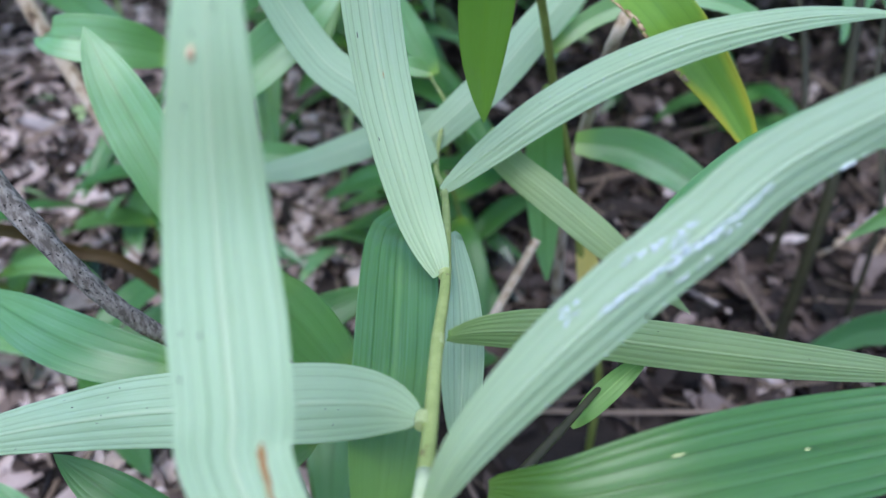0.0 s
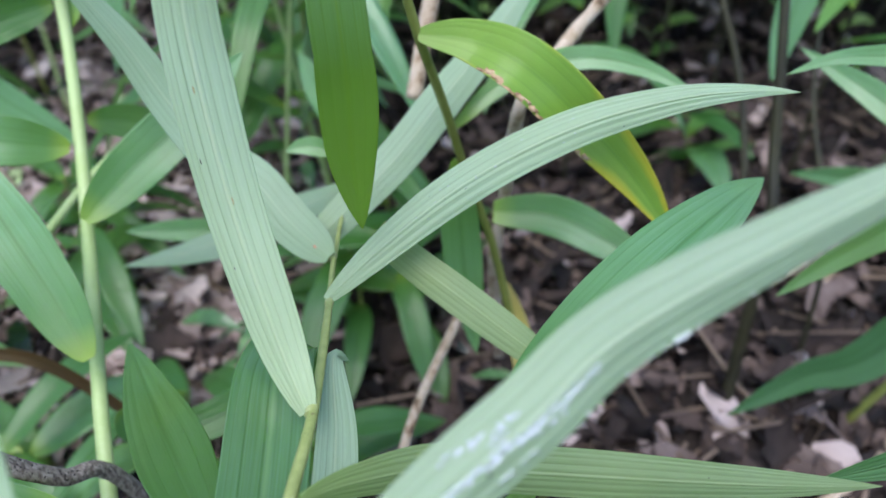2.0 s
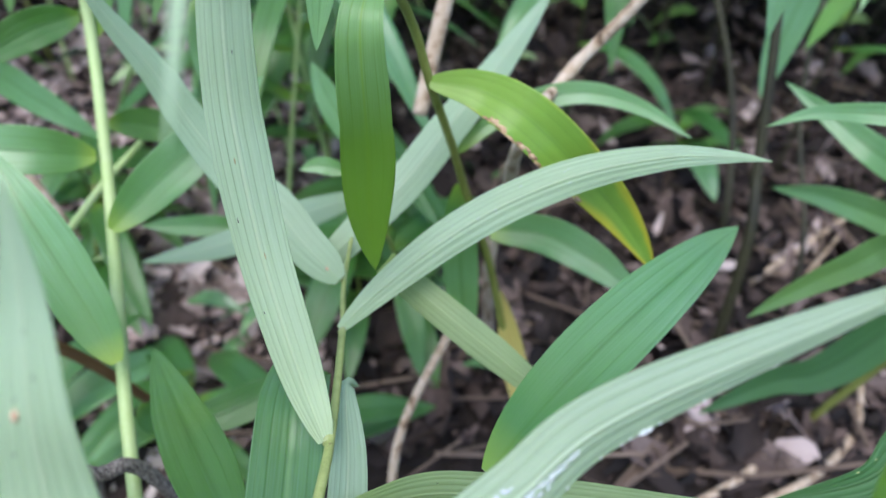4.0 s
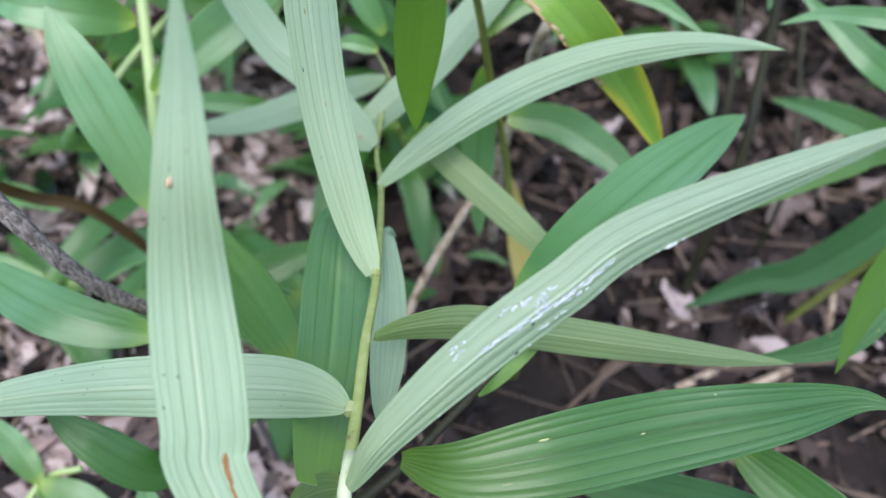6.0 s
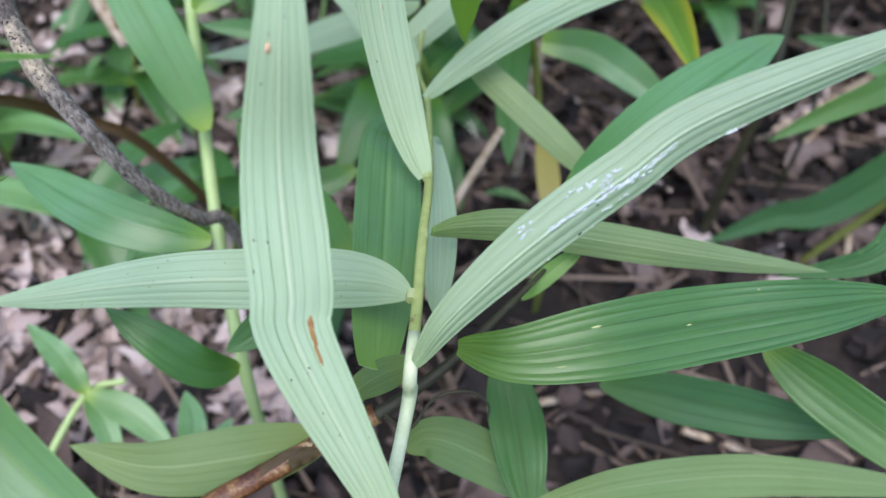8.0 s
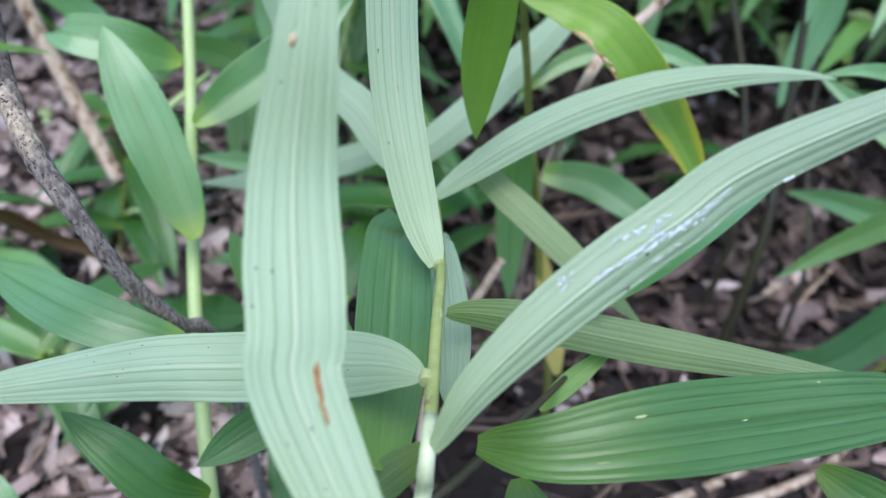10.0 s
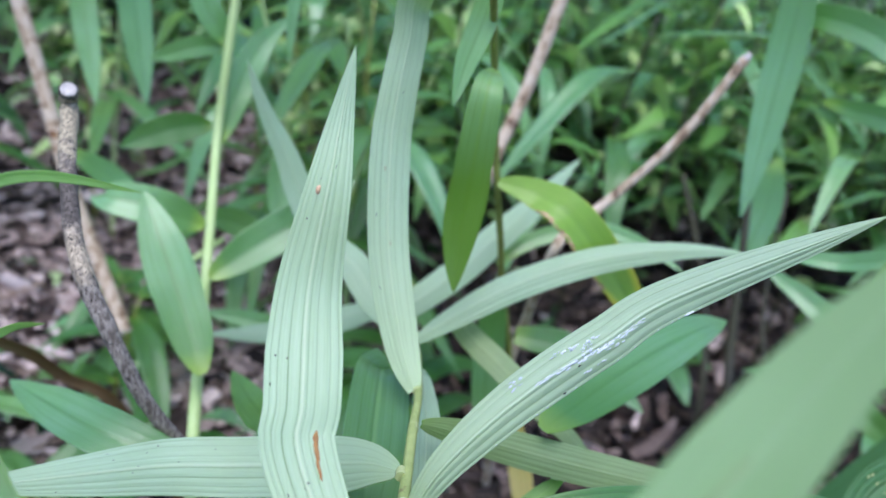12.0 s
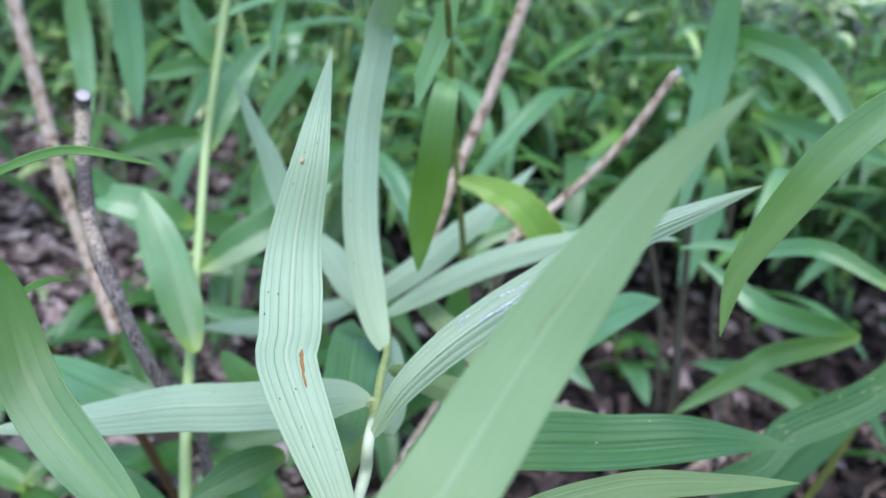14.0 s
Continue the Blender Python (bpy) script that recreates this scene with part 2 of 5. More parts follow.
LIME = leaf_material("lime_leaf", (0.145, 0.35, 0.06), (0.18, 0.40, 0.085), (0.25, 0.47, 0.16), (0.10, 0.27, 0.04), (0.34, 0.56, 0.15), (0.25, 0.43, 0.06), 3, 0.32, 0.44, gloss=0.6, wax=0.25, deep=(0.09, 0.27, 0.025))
DEAD = leaf_material("dead_strap_leaf", (0.085, 0.055, 0.022), (0.12, 0.08, 0.03), (0.22, 0.13, 0.05), (0.04, 0.025, 0.012), (0.06, 0.04, 0.018), (0.07, 0.07, 0.02), 3, 0.5, 0.3, through_tint=(0.6, 0.4, 0.15))
STEM = plain_material("stem_skin", [(0.33, (0.17, 0.15, 0.05)), (0.38, (0.25, 0.31, 0.09)), (0.6, (0.34, 0.40, 0.13)), (0.7, (0.44, 0.49, 0.22))], 240, 0.42, 0.2, 0.0004, stretch=(1, 1, 0.4))
STEM_FOOT = plain_material("stem_foot_skin", [(0.31, (0.20, 0.17, 0.18)), (0.36, (0.48, 0.56, 0.32)), (0.7, (0.66, 0.72, 0.50))], 150, 0.4, 0.2, 0.0004, stretch=(1, 1, 0.3))
STEM_PALE = plain_material("pale_stem_skin", [(0.3, (0.36, 0.50, 0.16)), (0.7, (0.46, 0.58, 0.26))], 60, 0.45, 0.25, 0.0005, stretch=(1, 1, 0.3))
STEM_DARK = plain_material("olive_stem_skin", [(0.3, (0.13, 0.155, 0.025)), (0.7, (0.30, 0.34, 0.08))], 60, 0.5, 0.3, 0.0006, stretch=(1, 1, 0.3))
STEM_BROWN = plain_material("brown_stem_skin", [(0.3, (0.016, 0.015, 0.007)), (0.7, (0.055, 0.052, 0.02))], 60, 0.6, 0.3, 0.0006, stretch=(1, 1, 0.3))
BARK = bark_material("grey_bark", ((0.306, 0.335, (0.50, 0.42, 0.27), 0.85), (0.288, 0.303, (0.085, 0.068, 0.055), 0.85), (0.276, 0.285, (0.56, 0.46, 0.32), 0.9)))
TAN = plain_material("tan_bark", [(0.35, (0.08, 0.05, 0.03)), (0.41, (0.30, 0.20, 0.115)), (0.48, (0.50, 0.385, 0.265)), (0.7, (0.68, 0.585, 0.465))], 200, 0.85, 0.8, 0.0012, stretch=(1, 1, 0.6))
PITH = plain_material("cut_wood", [(0.3, (0.46, 0.41, 0.37)), (0.7, (0.66, 0.61, 0.57))], 700, 0.8)
RED_BROWN = plain_material("dead_sheath", [(0.34, (0.020, 0.008, 0.004)), (0.44, (0.10, 0.035, 0.014)), (0.53, (0.20, 0.085, 0.03)), (0.60, (0.36, 0.23, 0.09)), (0.68, (0.60, 0.47, 0.33))], 110, 0.3, 0.8, 0.0015, stretch=(1, 1, 0.6), detail=5)
SOIL = plain_material("soil", [(0.3, (0.008, 0.0055, 0.004)), (0.55, (0.024, 0.017, 0.013)), (0.75, (0.07, 0.05, 0.04))], 14, 0.95, 1.0, 0.02)
# brown dead leaves, with the shade on the floor put into the dark tones
DIM_LITTER = plain_material("dead_leaf", [(0.28, (0.008, 0.0055, 0.0045)), (0.45, (0.032, 0.021, 0.017)), (0.58, (0.072, 0.049, 0.040)), (0.70, (0.14, 0.10, 0.084)), (0.84, (0.27, 0.21, 0.185))], 45, 0.85, 0.5, 0.003, island=True)
# pale dead leaves, made paler still for the brighter light on the left
PALE_LIT_LITTER = plain_material("pale_lit_dead_leaf", [(0.25, (0.19, 0.14, 0.12)), (0.44, (0.39, 0.30, 0.27)), (0.60, (0.54, 0.44, 0.405)), (0.80, (0.64, 0.555, 0.525))], 45, 0.8, 0.5, 0.003, island=True)
STRAW = plain_material("straw", [(0.2, (0.09, 0.06, 0.04)), (0.8, (0.30, 0.22, 0.16))], 60, 0.8, 0.3, 0.001, island=True)
RUST = plain_material("rust_spot", [(0.3, (0.34, 0.13, 0.03)), (0.7, (0.52, 0.27, 0.09))], 500, 0.8)
RUST.node_tree.nodes["Principled BSDF"].inputs["Alpha"].default_value = 0.72
BROWN = plain_material("brown_scab", [(0.3, (0.58, 0.33, 0.16)), (0.7, (0.74, 0.52, 0.34))], 500, 0.7)
WHITE = plain_material("white_residue", [(0.3, (0.62, 0.70, 0.70)), (0.7, (0.82, 0.87, 0.88))], 900, 0.8)
FILM = plain_material("thin_white_film", [(0.3, (0.72, 0.80, 0.82)), (0.7, (0.82, 0.88, 0.90))], 500, 0.7)
FILM.node_tree.nodes["Principled BSDF"].inputs["Alpha"].default_value = 0.22
PALE_SPOT = plain_material("pale_spot", [(0.3, (0.42, 0.48, 0.16)), (0.7, (0.58, 0.62, 0.30))], 500, 0.5)
TAN_SPOT = plain_material("tan_smear", [(0.3, (0.42, 0.38, 0.14)), (0.7, (0.52, 0.46, 0.22))], 500, 0.6)
COLLAR = plain_material("node_collar", [(0.3, (0.32, 0.38, 0.13)), (0.7, (0.46, 0.52, 0.25))], 300, 0.45, 0.3, 0.0004)
DRY = plain_material("dry_leaf_edge", [(0.33, (0.10, 0.05, 0.025)), (0.5, (0.42, 0.28, 0.14)), (0.68, (0.62, 0.47, 0.30))], 350, 0.7, 0.5, 0.0006)
RUST_FILM = plain_material("faded_rust", [(0.3, (0.42, 0.38, 0.12)), (0.7, (0.52, 0.42, 0.15))], 300, 0.6)
RUST_FILM.node_tree.nodes["Principled BSDF"].inputs["Alpha"].default_value = 0.12
BLACK = plain_material("dark_speck", [(0.3, (0.02, 0.022, 0.014)), (0.7, (0.07, 0.07, 0.05))], 500, 0.7)


# ---- geometry helpers ----
def thing(name, label, category, place=(0, 0, 0), group="", kind=""):
    ob = new(name)
    ob.empty_display_size = 0.02
    ob.matrix_world = pose(*place)
    return tagged(ob, label, category, group, kind)


def part(name, mesh, parent, label="", mats=()):
    for m in mats:
        mesh.materials.append(m)
    ob = new(name, mesh)
    ob.parent = parent
    p = parent
    back = Matrix.Identity(4)
    while p is not None:
        back = back @ p.matrix_basis.inverted() if p.parent is None else back
        p = p.parent
    ob.matrix_parent_inverse = back if parent.parent is None else Matrix.Identity(4)
    return tagged(ob, label)


def smooth_line(pts, n):
    """n + 1 points at even steps on a smooth curve through pts."""
    p = np.array(pts, float)
    p = np.vstack([2 * p[0] - p[1], p, 2 * p[-1] - p[-2]])
    fine = []
    for i in range(1, len(p) - 2):
        a, b, c, d = p[i - 1:i + 3]
        for k in np.linspace(0, 1, 24, endpoint=False):
            fine.append(0.5 * (2 * b + (c - a) * k + (2 * a - 5 * b + 4 * c - d) * k * k + (3 * b - a - 3 * c + d) * k ** 3))
    fine = np.array(fine + [p[-2]])
    reach = np.r_[0, np.cumsum(np.linalg.norm(np.diff(fine, axis=0), axis=1))]
    at = np.linspace(0, reach[-1], n + 1)
    return np.stack([np.interp(at, reach, fine[:, k]) for k in range(3)], 1)


def unit(v):
    return v / np.maximum(np.linalg.norm(v, axis=-1, keepdims=True), 1e-9)


def leaf_shape(s, belly, foot, full=0.9, swell=2.2):
    """Half width along the leaf, 1 at its widest: a rounded foot and a long drawn-out tip."""
    low = foot + (1 - foot) * (1 - (1 - np.clip(s / belly, 0, 1)) ** swell) ** 0.8
    u = np.clip((s - belly) / (1 - belly), 0, 1)
    return np.where(s < belly, low, (1 - u) ** 0.9 * (1 + full * u))


def leaf_mesh(pts, width, toward, side="under", upper=None, under=None, cols=33, rows=48, belly=0.42, foot=0.2, fold=0.22, veins=None, relief=None, wave=0.05, twist=(0, 0), thick=0.00035, full=0.9, swell=2.2, seed=0):
    """A blade with two skins: the one that looks toward is the leaf's under or upper side."""
    rnd = random.Random(seed)
    veins = veins or (4 if side == "under" else 3)
    relief = relief or (0.00016 if side == "under" else 0.00012 if upper is None else 0.00005)
    c = smooth_line(pts, rows)
    s = np.linspace(0, 1, rows + 1)
    tan = unit(np.gradient(c, axis=0))
    n = np.array(toward, float) - tan * (tan @ np.array(toward, float))[:, None]
    n = unit(n)
    b = np.cross(n, tan)
    ang = np.radians(twist[0] + (twist[1] - twist[0]) * s)[:, None]
    n, b = n * np.cos(ang) + b * np.sin(ang), b * np.cos(ang) - n * np.sin(ang)
    w = width / 2 * leaf_shape(s, belly, foot, full, swell)
    v = np.linspace(-1, 1, cols)
    k = -1 if side == "under" else 1
    W, V = w[:, None], v[None, :]
    ph, fr = rnd.uniform(0, 6.28), rnd.uniform(2.0, 3.4)
    lift = k * fold * W * (np.abs(V) ** 1.25) + wave * W * np.sin(fr * 6.28 * s[:, None] + ph + 1.7 * np.sign(V)) * V ** 2
    ridge = np.abs(np.cos(math.pi * (V + 0.05 * np.sin(7.3 * V + 0.6)) * veins)) + 0.8 * np.exp(-(V / 0.07) ** 2)
    lift = lift + relief * ridge * np.minimum(1, W / (0.3 * width))
    mid = c[:, None, :] + b[:, None, :] * (V * W)[:, :, None] + n[:, None, :] * lift[:, :, None]
    front = (mid + n[:, None, :] * thick / 2).reshape(-1, 3)
    back = (mid - n[:, None, :] * thick / 2).reshape(-1, 3)
    N = (rows + 1) * cols
    i, j = np.meshgrid(np.arange(rows), np.arange(cols - 1), indexing="ij")
    a = (i * cols + j).ravel()
    fr_f = np.stack([a, a + cols, a + cols + 1, a + 1], 1)
    bk_f = np.stack([a, a + 1, a + cols + 1, a + cols], 1) + N
    r = np.arange(rows) * cols
    e1 = np.stack([r, r + N, r + cols + N, r + cols], 1)
    r2 = r + cols - 1
    e2 = np.stack([r2, r2 + cols, r2 + cols + N, r2 + N], 1)
    faces = np.vstack([fr_f, bk_f, e1, e2])
    mesh = bpy.data.meshes.new("leaf")
    mesh.from_pydata(np.vstack([front, back]).tolist(), [], faces.tolist())
    uv = np.tile(np.stack([np.repeat(s, cols), np.tile((v + 1) / 2, rows + 1)], 1), (2, 1))
    layer = mesh.uv_layers.new(name="UVMap")
    loops = np.empty(len(mesh.loops), int)
    mesh.loops.foreach_get("vertex_index", loops)
    layer.data.foreach_set("uv", uv[loops].ravel())
    slots = np.zeros(len(faces), int)
    slots[len(fr_f):len(fr_f) + len(bk_f)] = 1
    mesh.polygons.foreach_set("material_index", slots)
    mesh.polygons.foreach_set("use_smooth", np.ones(len(faces), bool))
    up = upper or UPPER
    low = under or UNDER
    for m in ((low, up) if side == "under" else (up, low)):
        mesh.materials.append(m)
    mesh.update()
    GRIDS[mesh.name] = mid + n[:, None, :] * thick * 0.5, n
    return mesh


GRIDS = {}


def tube_mesh(name, pts, r0, r1, sides=12, rows=40, knots=(), rough=0.0, seed=0, cap=None):
    """A stem or stick round a smooth line, tapering, swollen at its knots; cap: the material of the end faces."""
    rnd = np.random.RandomState(seed)
    c = smooth_line(pts, rows)
    tan = unit(np.gradient(c, axis=0))
    ref = np.array((0.31, 0.2, 0.93)) if abs(tan[0][2]) < 0.8 else np.array((0.9, 0.3, 0.1))
    x = unit(np.cross(tan, ref))
    y = np.cross(tan, x)
    s = np.linspace(0, 1, rows + 1)
    r = r0 + (r1 - r0) * s
    for at, size in knots:
        r = r * (1 + size * np.exp(-((s - at) / 0.015) ** 2))
    a = np.linspace(0, 2 * math.pi, sides, endpoint=False)
    R = r[:, None] * (1 + rough * rnd.randn(rows + 1, sides))
    verts = c[:, None] + x[:, None] * (R * np.cos(a))[:, :, None] + y[:, None] * (R * np.sin(a))[:, :, None]
    faces = [(i * sides + j, i * sides + (j + 1) % sides, (i + 1) * sides + (j + 1) % sides, (i + 1) * sides + j) for i in range(rows) for j in range(sides)]
    n_side = len(faces)
    faces += [tuple(range(sides))[::-1], tuple(rows * sides + j for j in range(sides))]
    mesh = bpy.data.meshes.new(name)
    mesh.from_pydata(verts.reshape(-1, 3).tolist(), [], faces)
    mesh.polygons.foreach_set("use_smooth", [True] * n_side + [False, False])
    if cap:
        mesh.polygons[n_side].material_index = mesh.polygons[n_side + 1].material_index = 1
    mesh.update()
    return mesh


def joined_mesh(name, blocks):
    """One mesh from many blocks of vertices and faces."""
    verts, faces, base = [], [], 0
    for v, f in blocks:
        verts.append(v)
        faces += [tuple(q + base for q in g) for g in f]
        base += len(v)
    mesh = bpy.data.meshes.new(name)
    mesh.from_pydata(np.vstack(verts).tolist(), [], faces)
    mesh.polygons.foreach_set("use_smooth", np.ones(len(faces), bool))
    mesh.update()
    return mesh


# ---- ground ----
def ground_height(x, y):
    """The forest floor: gently uneven, rising away behind the plants."""
    rise = 0.10 * max(0.0, y - 0.9) if y < 6 else 0.51 + 0.02 * (y - 6)
    near = max(0.0, 1 - math.hypot(x, y) / 6)
    bumps = 0.022 * noise.noise(Vector((x * 3.1, y * 3.1, 0.3))) + 0.009 * noise.noise(Vector((x * 11, y * 11, 1.7)))
    return -0.03 + rise + bumps * near


axis = np.concatenate([-np.geomspace(400, 2.2, 14), np.linspace(-2, 2, 101), np.geomspace(2.2, 400, 14)])
gx, gy = axis, axis + 0.6
verts = [(x, y, ground_height(x, y)) for y in gy for x in gx]
k = len(gx)
faces = [(j * k + i, j * k + i + 1, (j + 1) * k + i + 1, (j + 1) * k + i) for j in range(k - 1) for i in range(k - 1)]
mesh = bpy.data.meshes.new("ground")
mesh.from_pydata(verts, [], faces)
mesh.polygons.foreach_set("use_smooth", np.ones(len(faces), bool))
mesh.materials.append(SOIL)
tagged(new("ground", mesh), "dark brown forest soil, uneven, under dead leaves", "ground", kind="structure")


# ---- the arching plant in front ----
plant = thing("lily_plant", "arching green plant with long pale ribbed leaves along its stem", "plant", (-0.02, -0.16, -0.03))


def blade(owner, spec, label="", **how):
    pts, width, toward = spec
    return part("leaf", leaf_mesh(pts, width, toward, **how), owner, label)


def stem_part(owner, spec, r0, r1, material, name="stem", label="", cap=None, **how):
    mesh = tube_mesh(name, spec[0], r0, r1, cap=cap, **how)
    return part(name, mesh, owner, label, (material,) + ((cap,) if cap else ()))


stem_part(plant, ([(-0.0200, -0.1600, -0.0300), (-0.0140, -0.0700, 0.1700), (-0.0060, 0.0000, 0.2450), (0.0010, 0.0600, 0.2500), (0.0011, 0.0640, 0.2615), (0.0011, 0.0672, 0.2648), (0.0012, 0.0715, 0.2644), (0.0013, 0.0765, 0.2634)], 0.0033, (-0.01, -0.12, 0.99)), 0.0024, 0.00172, STEM_FOOT, rows=120, knots=((0.955, 0.10), (0.94, 0.06)), label="whitish green lower stem")
stem_part(plant, ([(0.0012, 0.0720, 0.2641), (0.0014, 0.0881, 0.2616), (0.0014, 0.1095, 0.2617), (0.0019, 0.1389, 0.2554), (-0.0009, 0.1853, 0.2456), (-0.0060, 0.2256, 0.2277), (-0.0047, 0.2609, 0.2310), (-0.0058, 0.2828, 0.2212), (-0.0141, 0.2981, 0.2257)], 0.0036, (-0.03, -0.79, 0.61)), 0.0017, 0.0005, STEM, rows=90, label="yellow-green stem")
leaf_f = blade(plant, ([(0.0008, 0.0282, 0.2574), (-0.0041, 0.0335, 0.2668), (-0.0230, 0.0559, 0.2896), (-0.0250, 0.0637, 0.2985), (-0.0289, 0.0813, 0.3168), (-0.0281, 0.0896, 0.3401), (-0.0281, 0.0989, 0.3546), (-0.0274, 0.1049, 0.3709)], 0.0177, (0.12, -0.90, 0.43)), "upright pale leaf with a rust stain", cols=61, rows=72, seed=1, belly=0.5, foot=0.3, fold=0.10, swell=1.7, full=0.35, relief=0.00017)
leaf_a = blade(plant, ([(0.0005, 0.1386, 0.2550), (-0.0071, 0.1519, 0.2661), (-0.0167, 0.1697, 0.2920), (-0.0215, 0.1818, 0.3240), (-0.0218, 0.1868, 0.3435), (-0.0206, 0.1903, 0.3630), (-0.0192, 0.1838, 0.3788), (0.0000, 0.1350, 0.4160), (0.0045, 0.0851, 0.3904)], 0.0147, (0.06, -0.98, 0.20)), cols=41, rows=70, seed=2, belly=0.3, foot=0.3, full=0.25, swell=5.0)
leaf_b = blade(plant, ([(-0.0017, 0.1860, 0.2461), (0.0107, 0.2006, 0.2499), (0.0303, 0.2143, 0.2594), (0.0523, 0.2253, 0.2681), (0.0781, 0.2313, 0.2775), (0.1045, 0.2302, 0.2860), (0.1235, 0.2242, 0.2914), (0.1345, 0.2197, 0.2933)], 0.0135, (-0.21, -0.76, 0.61)), cols=41, rows=60, seed=3, relief=0.0003, veins=3, fold=0.3)
leaf_c = blade(plant, ([(-0.0071, 0.2237, 0.2301), (-0.0224, 0.2375, 0.2349), (-0.0354, 0.2497, 0.2439), (-0.0514, 0.2588, 0.2505), (-0.0667, 0.2682, 0.2670), (-0.0782, 0.2735, 0.2871), (-0.0899, 0.2747, 0.3067), (-0.0998, 0.2749, 0.3284)], 0.0165, (0.21, -0.77, 0.60)), seed=4, belly=0.27, foot=0.3, swell=5.0)
leaf_d = blade(plant, ([(0.0020, 0.0665, 0.2654), (0.0081, 0.0705, 0.2794), (0.0188, 0.0779, 0.2911), (0.0310, 0.0863, 0.3000), (0.0456, 0.0953, 0.3091), (0.0643, 0.1057, 0.3204), (0.1164, 0.1166, 0.3486)], 0.0125, (-0.22, -0.85, 0.47)), "pale leaf with white flecks", cols=49, rows=64, seed=5, fold=0.5, relief=0.00026, veins=3, under=SAGE_SHADE)
leaf_h = blade(plant, ([(0.0039, 0.1108, 0.2631), (0.0130, 0.1193, 0.2560), (0.0307, 0.1293, 0.2460), (0.0566, 0.1306, 0.2416), (0.0845, 0.1298, 0.2396), (0.1124, 0.1288, 0.2386), (0.1373, 0.1291, 0.2373)], 0.0123, (-0.11, -0.81, 0.58)), cols=41, rows=60, seed=6, under=OLIVE_SHADE)
leaf_w = blade(plant, ([(-0.0004, 0.0893, 0.2623), (-0.0100, 0.0945, 0.2590), (-0.0244, 0.0991, 0.2521), (-0.0467, 0.1014, 0.2452), (-0.0695, 0.1020, 0.2401), (-0.0942, 0.1032, 0.2310), (-0.1149, 0.1015, 0.2253), (-0.1363, 0.1004, 0.2195)], 0.0181, (0.30, -0.57, 0.76)), cols=41, rows=60, seed=7, belly=0.32, foot=0.1, swell=3.2, relief=0.00014)
blade(plant, ([(-0.0083, 0.0763, 0.2432), (-0.0091, 0.0966, 0.2402), (-0.0098, 0.1207, 0.2397), (-0.0110, 0.1416, 0.2417), (-0.0120, 0.1597, 0.2450), (-0.0125, 0.1730, 0.2360), (-0.0125, 0.1740, 0.2000)], 0.0216, (0.08, -0.62, 0.78)), "green leaf seen from above", side="upper", upper=SHEEN, veins=5, cols=61, rows=60, seed=8, belly=0.45, foot=0.45, relief=0.00007, fold=0.3)
blade(plant, ([(0.0073, 0.0940, 0.2472), (0.0072, 0.1190, 0.2445), (0.0059, 0.1409, 0.2448), (0.0031, 0.1621, 0.2471), (0.0060, 0.1680, 0.2400)], 0.0110, (0.02, -0.63, 0.78)), seed=9)
blade(plant, ([(0.0012, 0.0672, 0.2648), (-0.0060, 0.0740, 0.2450), (-0.0135, 0.0800, 0.2230), (-0.0210, 0.0824, 0.2000)], 0.0095, (0.08, -0.40, 0.91)), seed=10, under=DULL_SHADE, foot=0.35)
blade(plant, ([(-0.0095, 0.3117, 0.1983), (-0.0456, 0.3243, 0.1731), (-0.0843, 0.3110, 0.1630), (-0.1220, 0.2954, 0.1636)], 0.0175, (0.03, -0.51, 0.86)), seed=11)
blade(plant, ([(-0.0115, 0.2872, 0.2319), (-0.0232, 0.2879, 0.2346), (-0.0319, 0.2855, 0.2335)], 0.0079, (0.12, -0.78, 0.62)), side="upper", upper=FRESH, seed=12)


for place, r, way in (((-0.0002, 0.0893, 0.2618), 0.0019, (0, 1, -0.1)), ((0.0016, 0.1105, 0.2615), 0.0018, (0, 1, -0.1)), ((0.0014, 0.1390, 0.2553), 0.0017, (0, 1, -0.2)), ((-0.0010, 0.1858, 0.2454), 0.0015, (0, 1, -0.2)), ((-0.0062, 0.2260, 0.2278), 0.0013, (0, 1, -0.3))):
    w = np.array(place), unit(np.array(way, float))
    ring = tube_mesh("node", [tuple(w[0] + w[1] * d) for d in (-0.0016, -0.0005, 0.0006, 0.0016)], r * 0.84, r * 0.80, rows=16, knots=((0.5, 0.10), (0.3, 0.05)))
    part("node", ring, plant, "pale swollen node", (COLLAR,))


# ---- marks on its leaves ----
def on_leaf(leaf, point):
    """Where along and across a leaf the point nearest to a place lies."""
    grid, _ = GRIDS[leaf.data.name]
    off = np.linalg.norm(grid - np.array(point), axis=2)
    i, j = np.unravel_index(off.argmin(), off.shape)
    return i / (grid.shape[0] - 1), j / (grid.shape[1] - 1) * 2 - 1


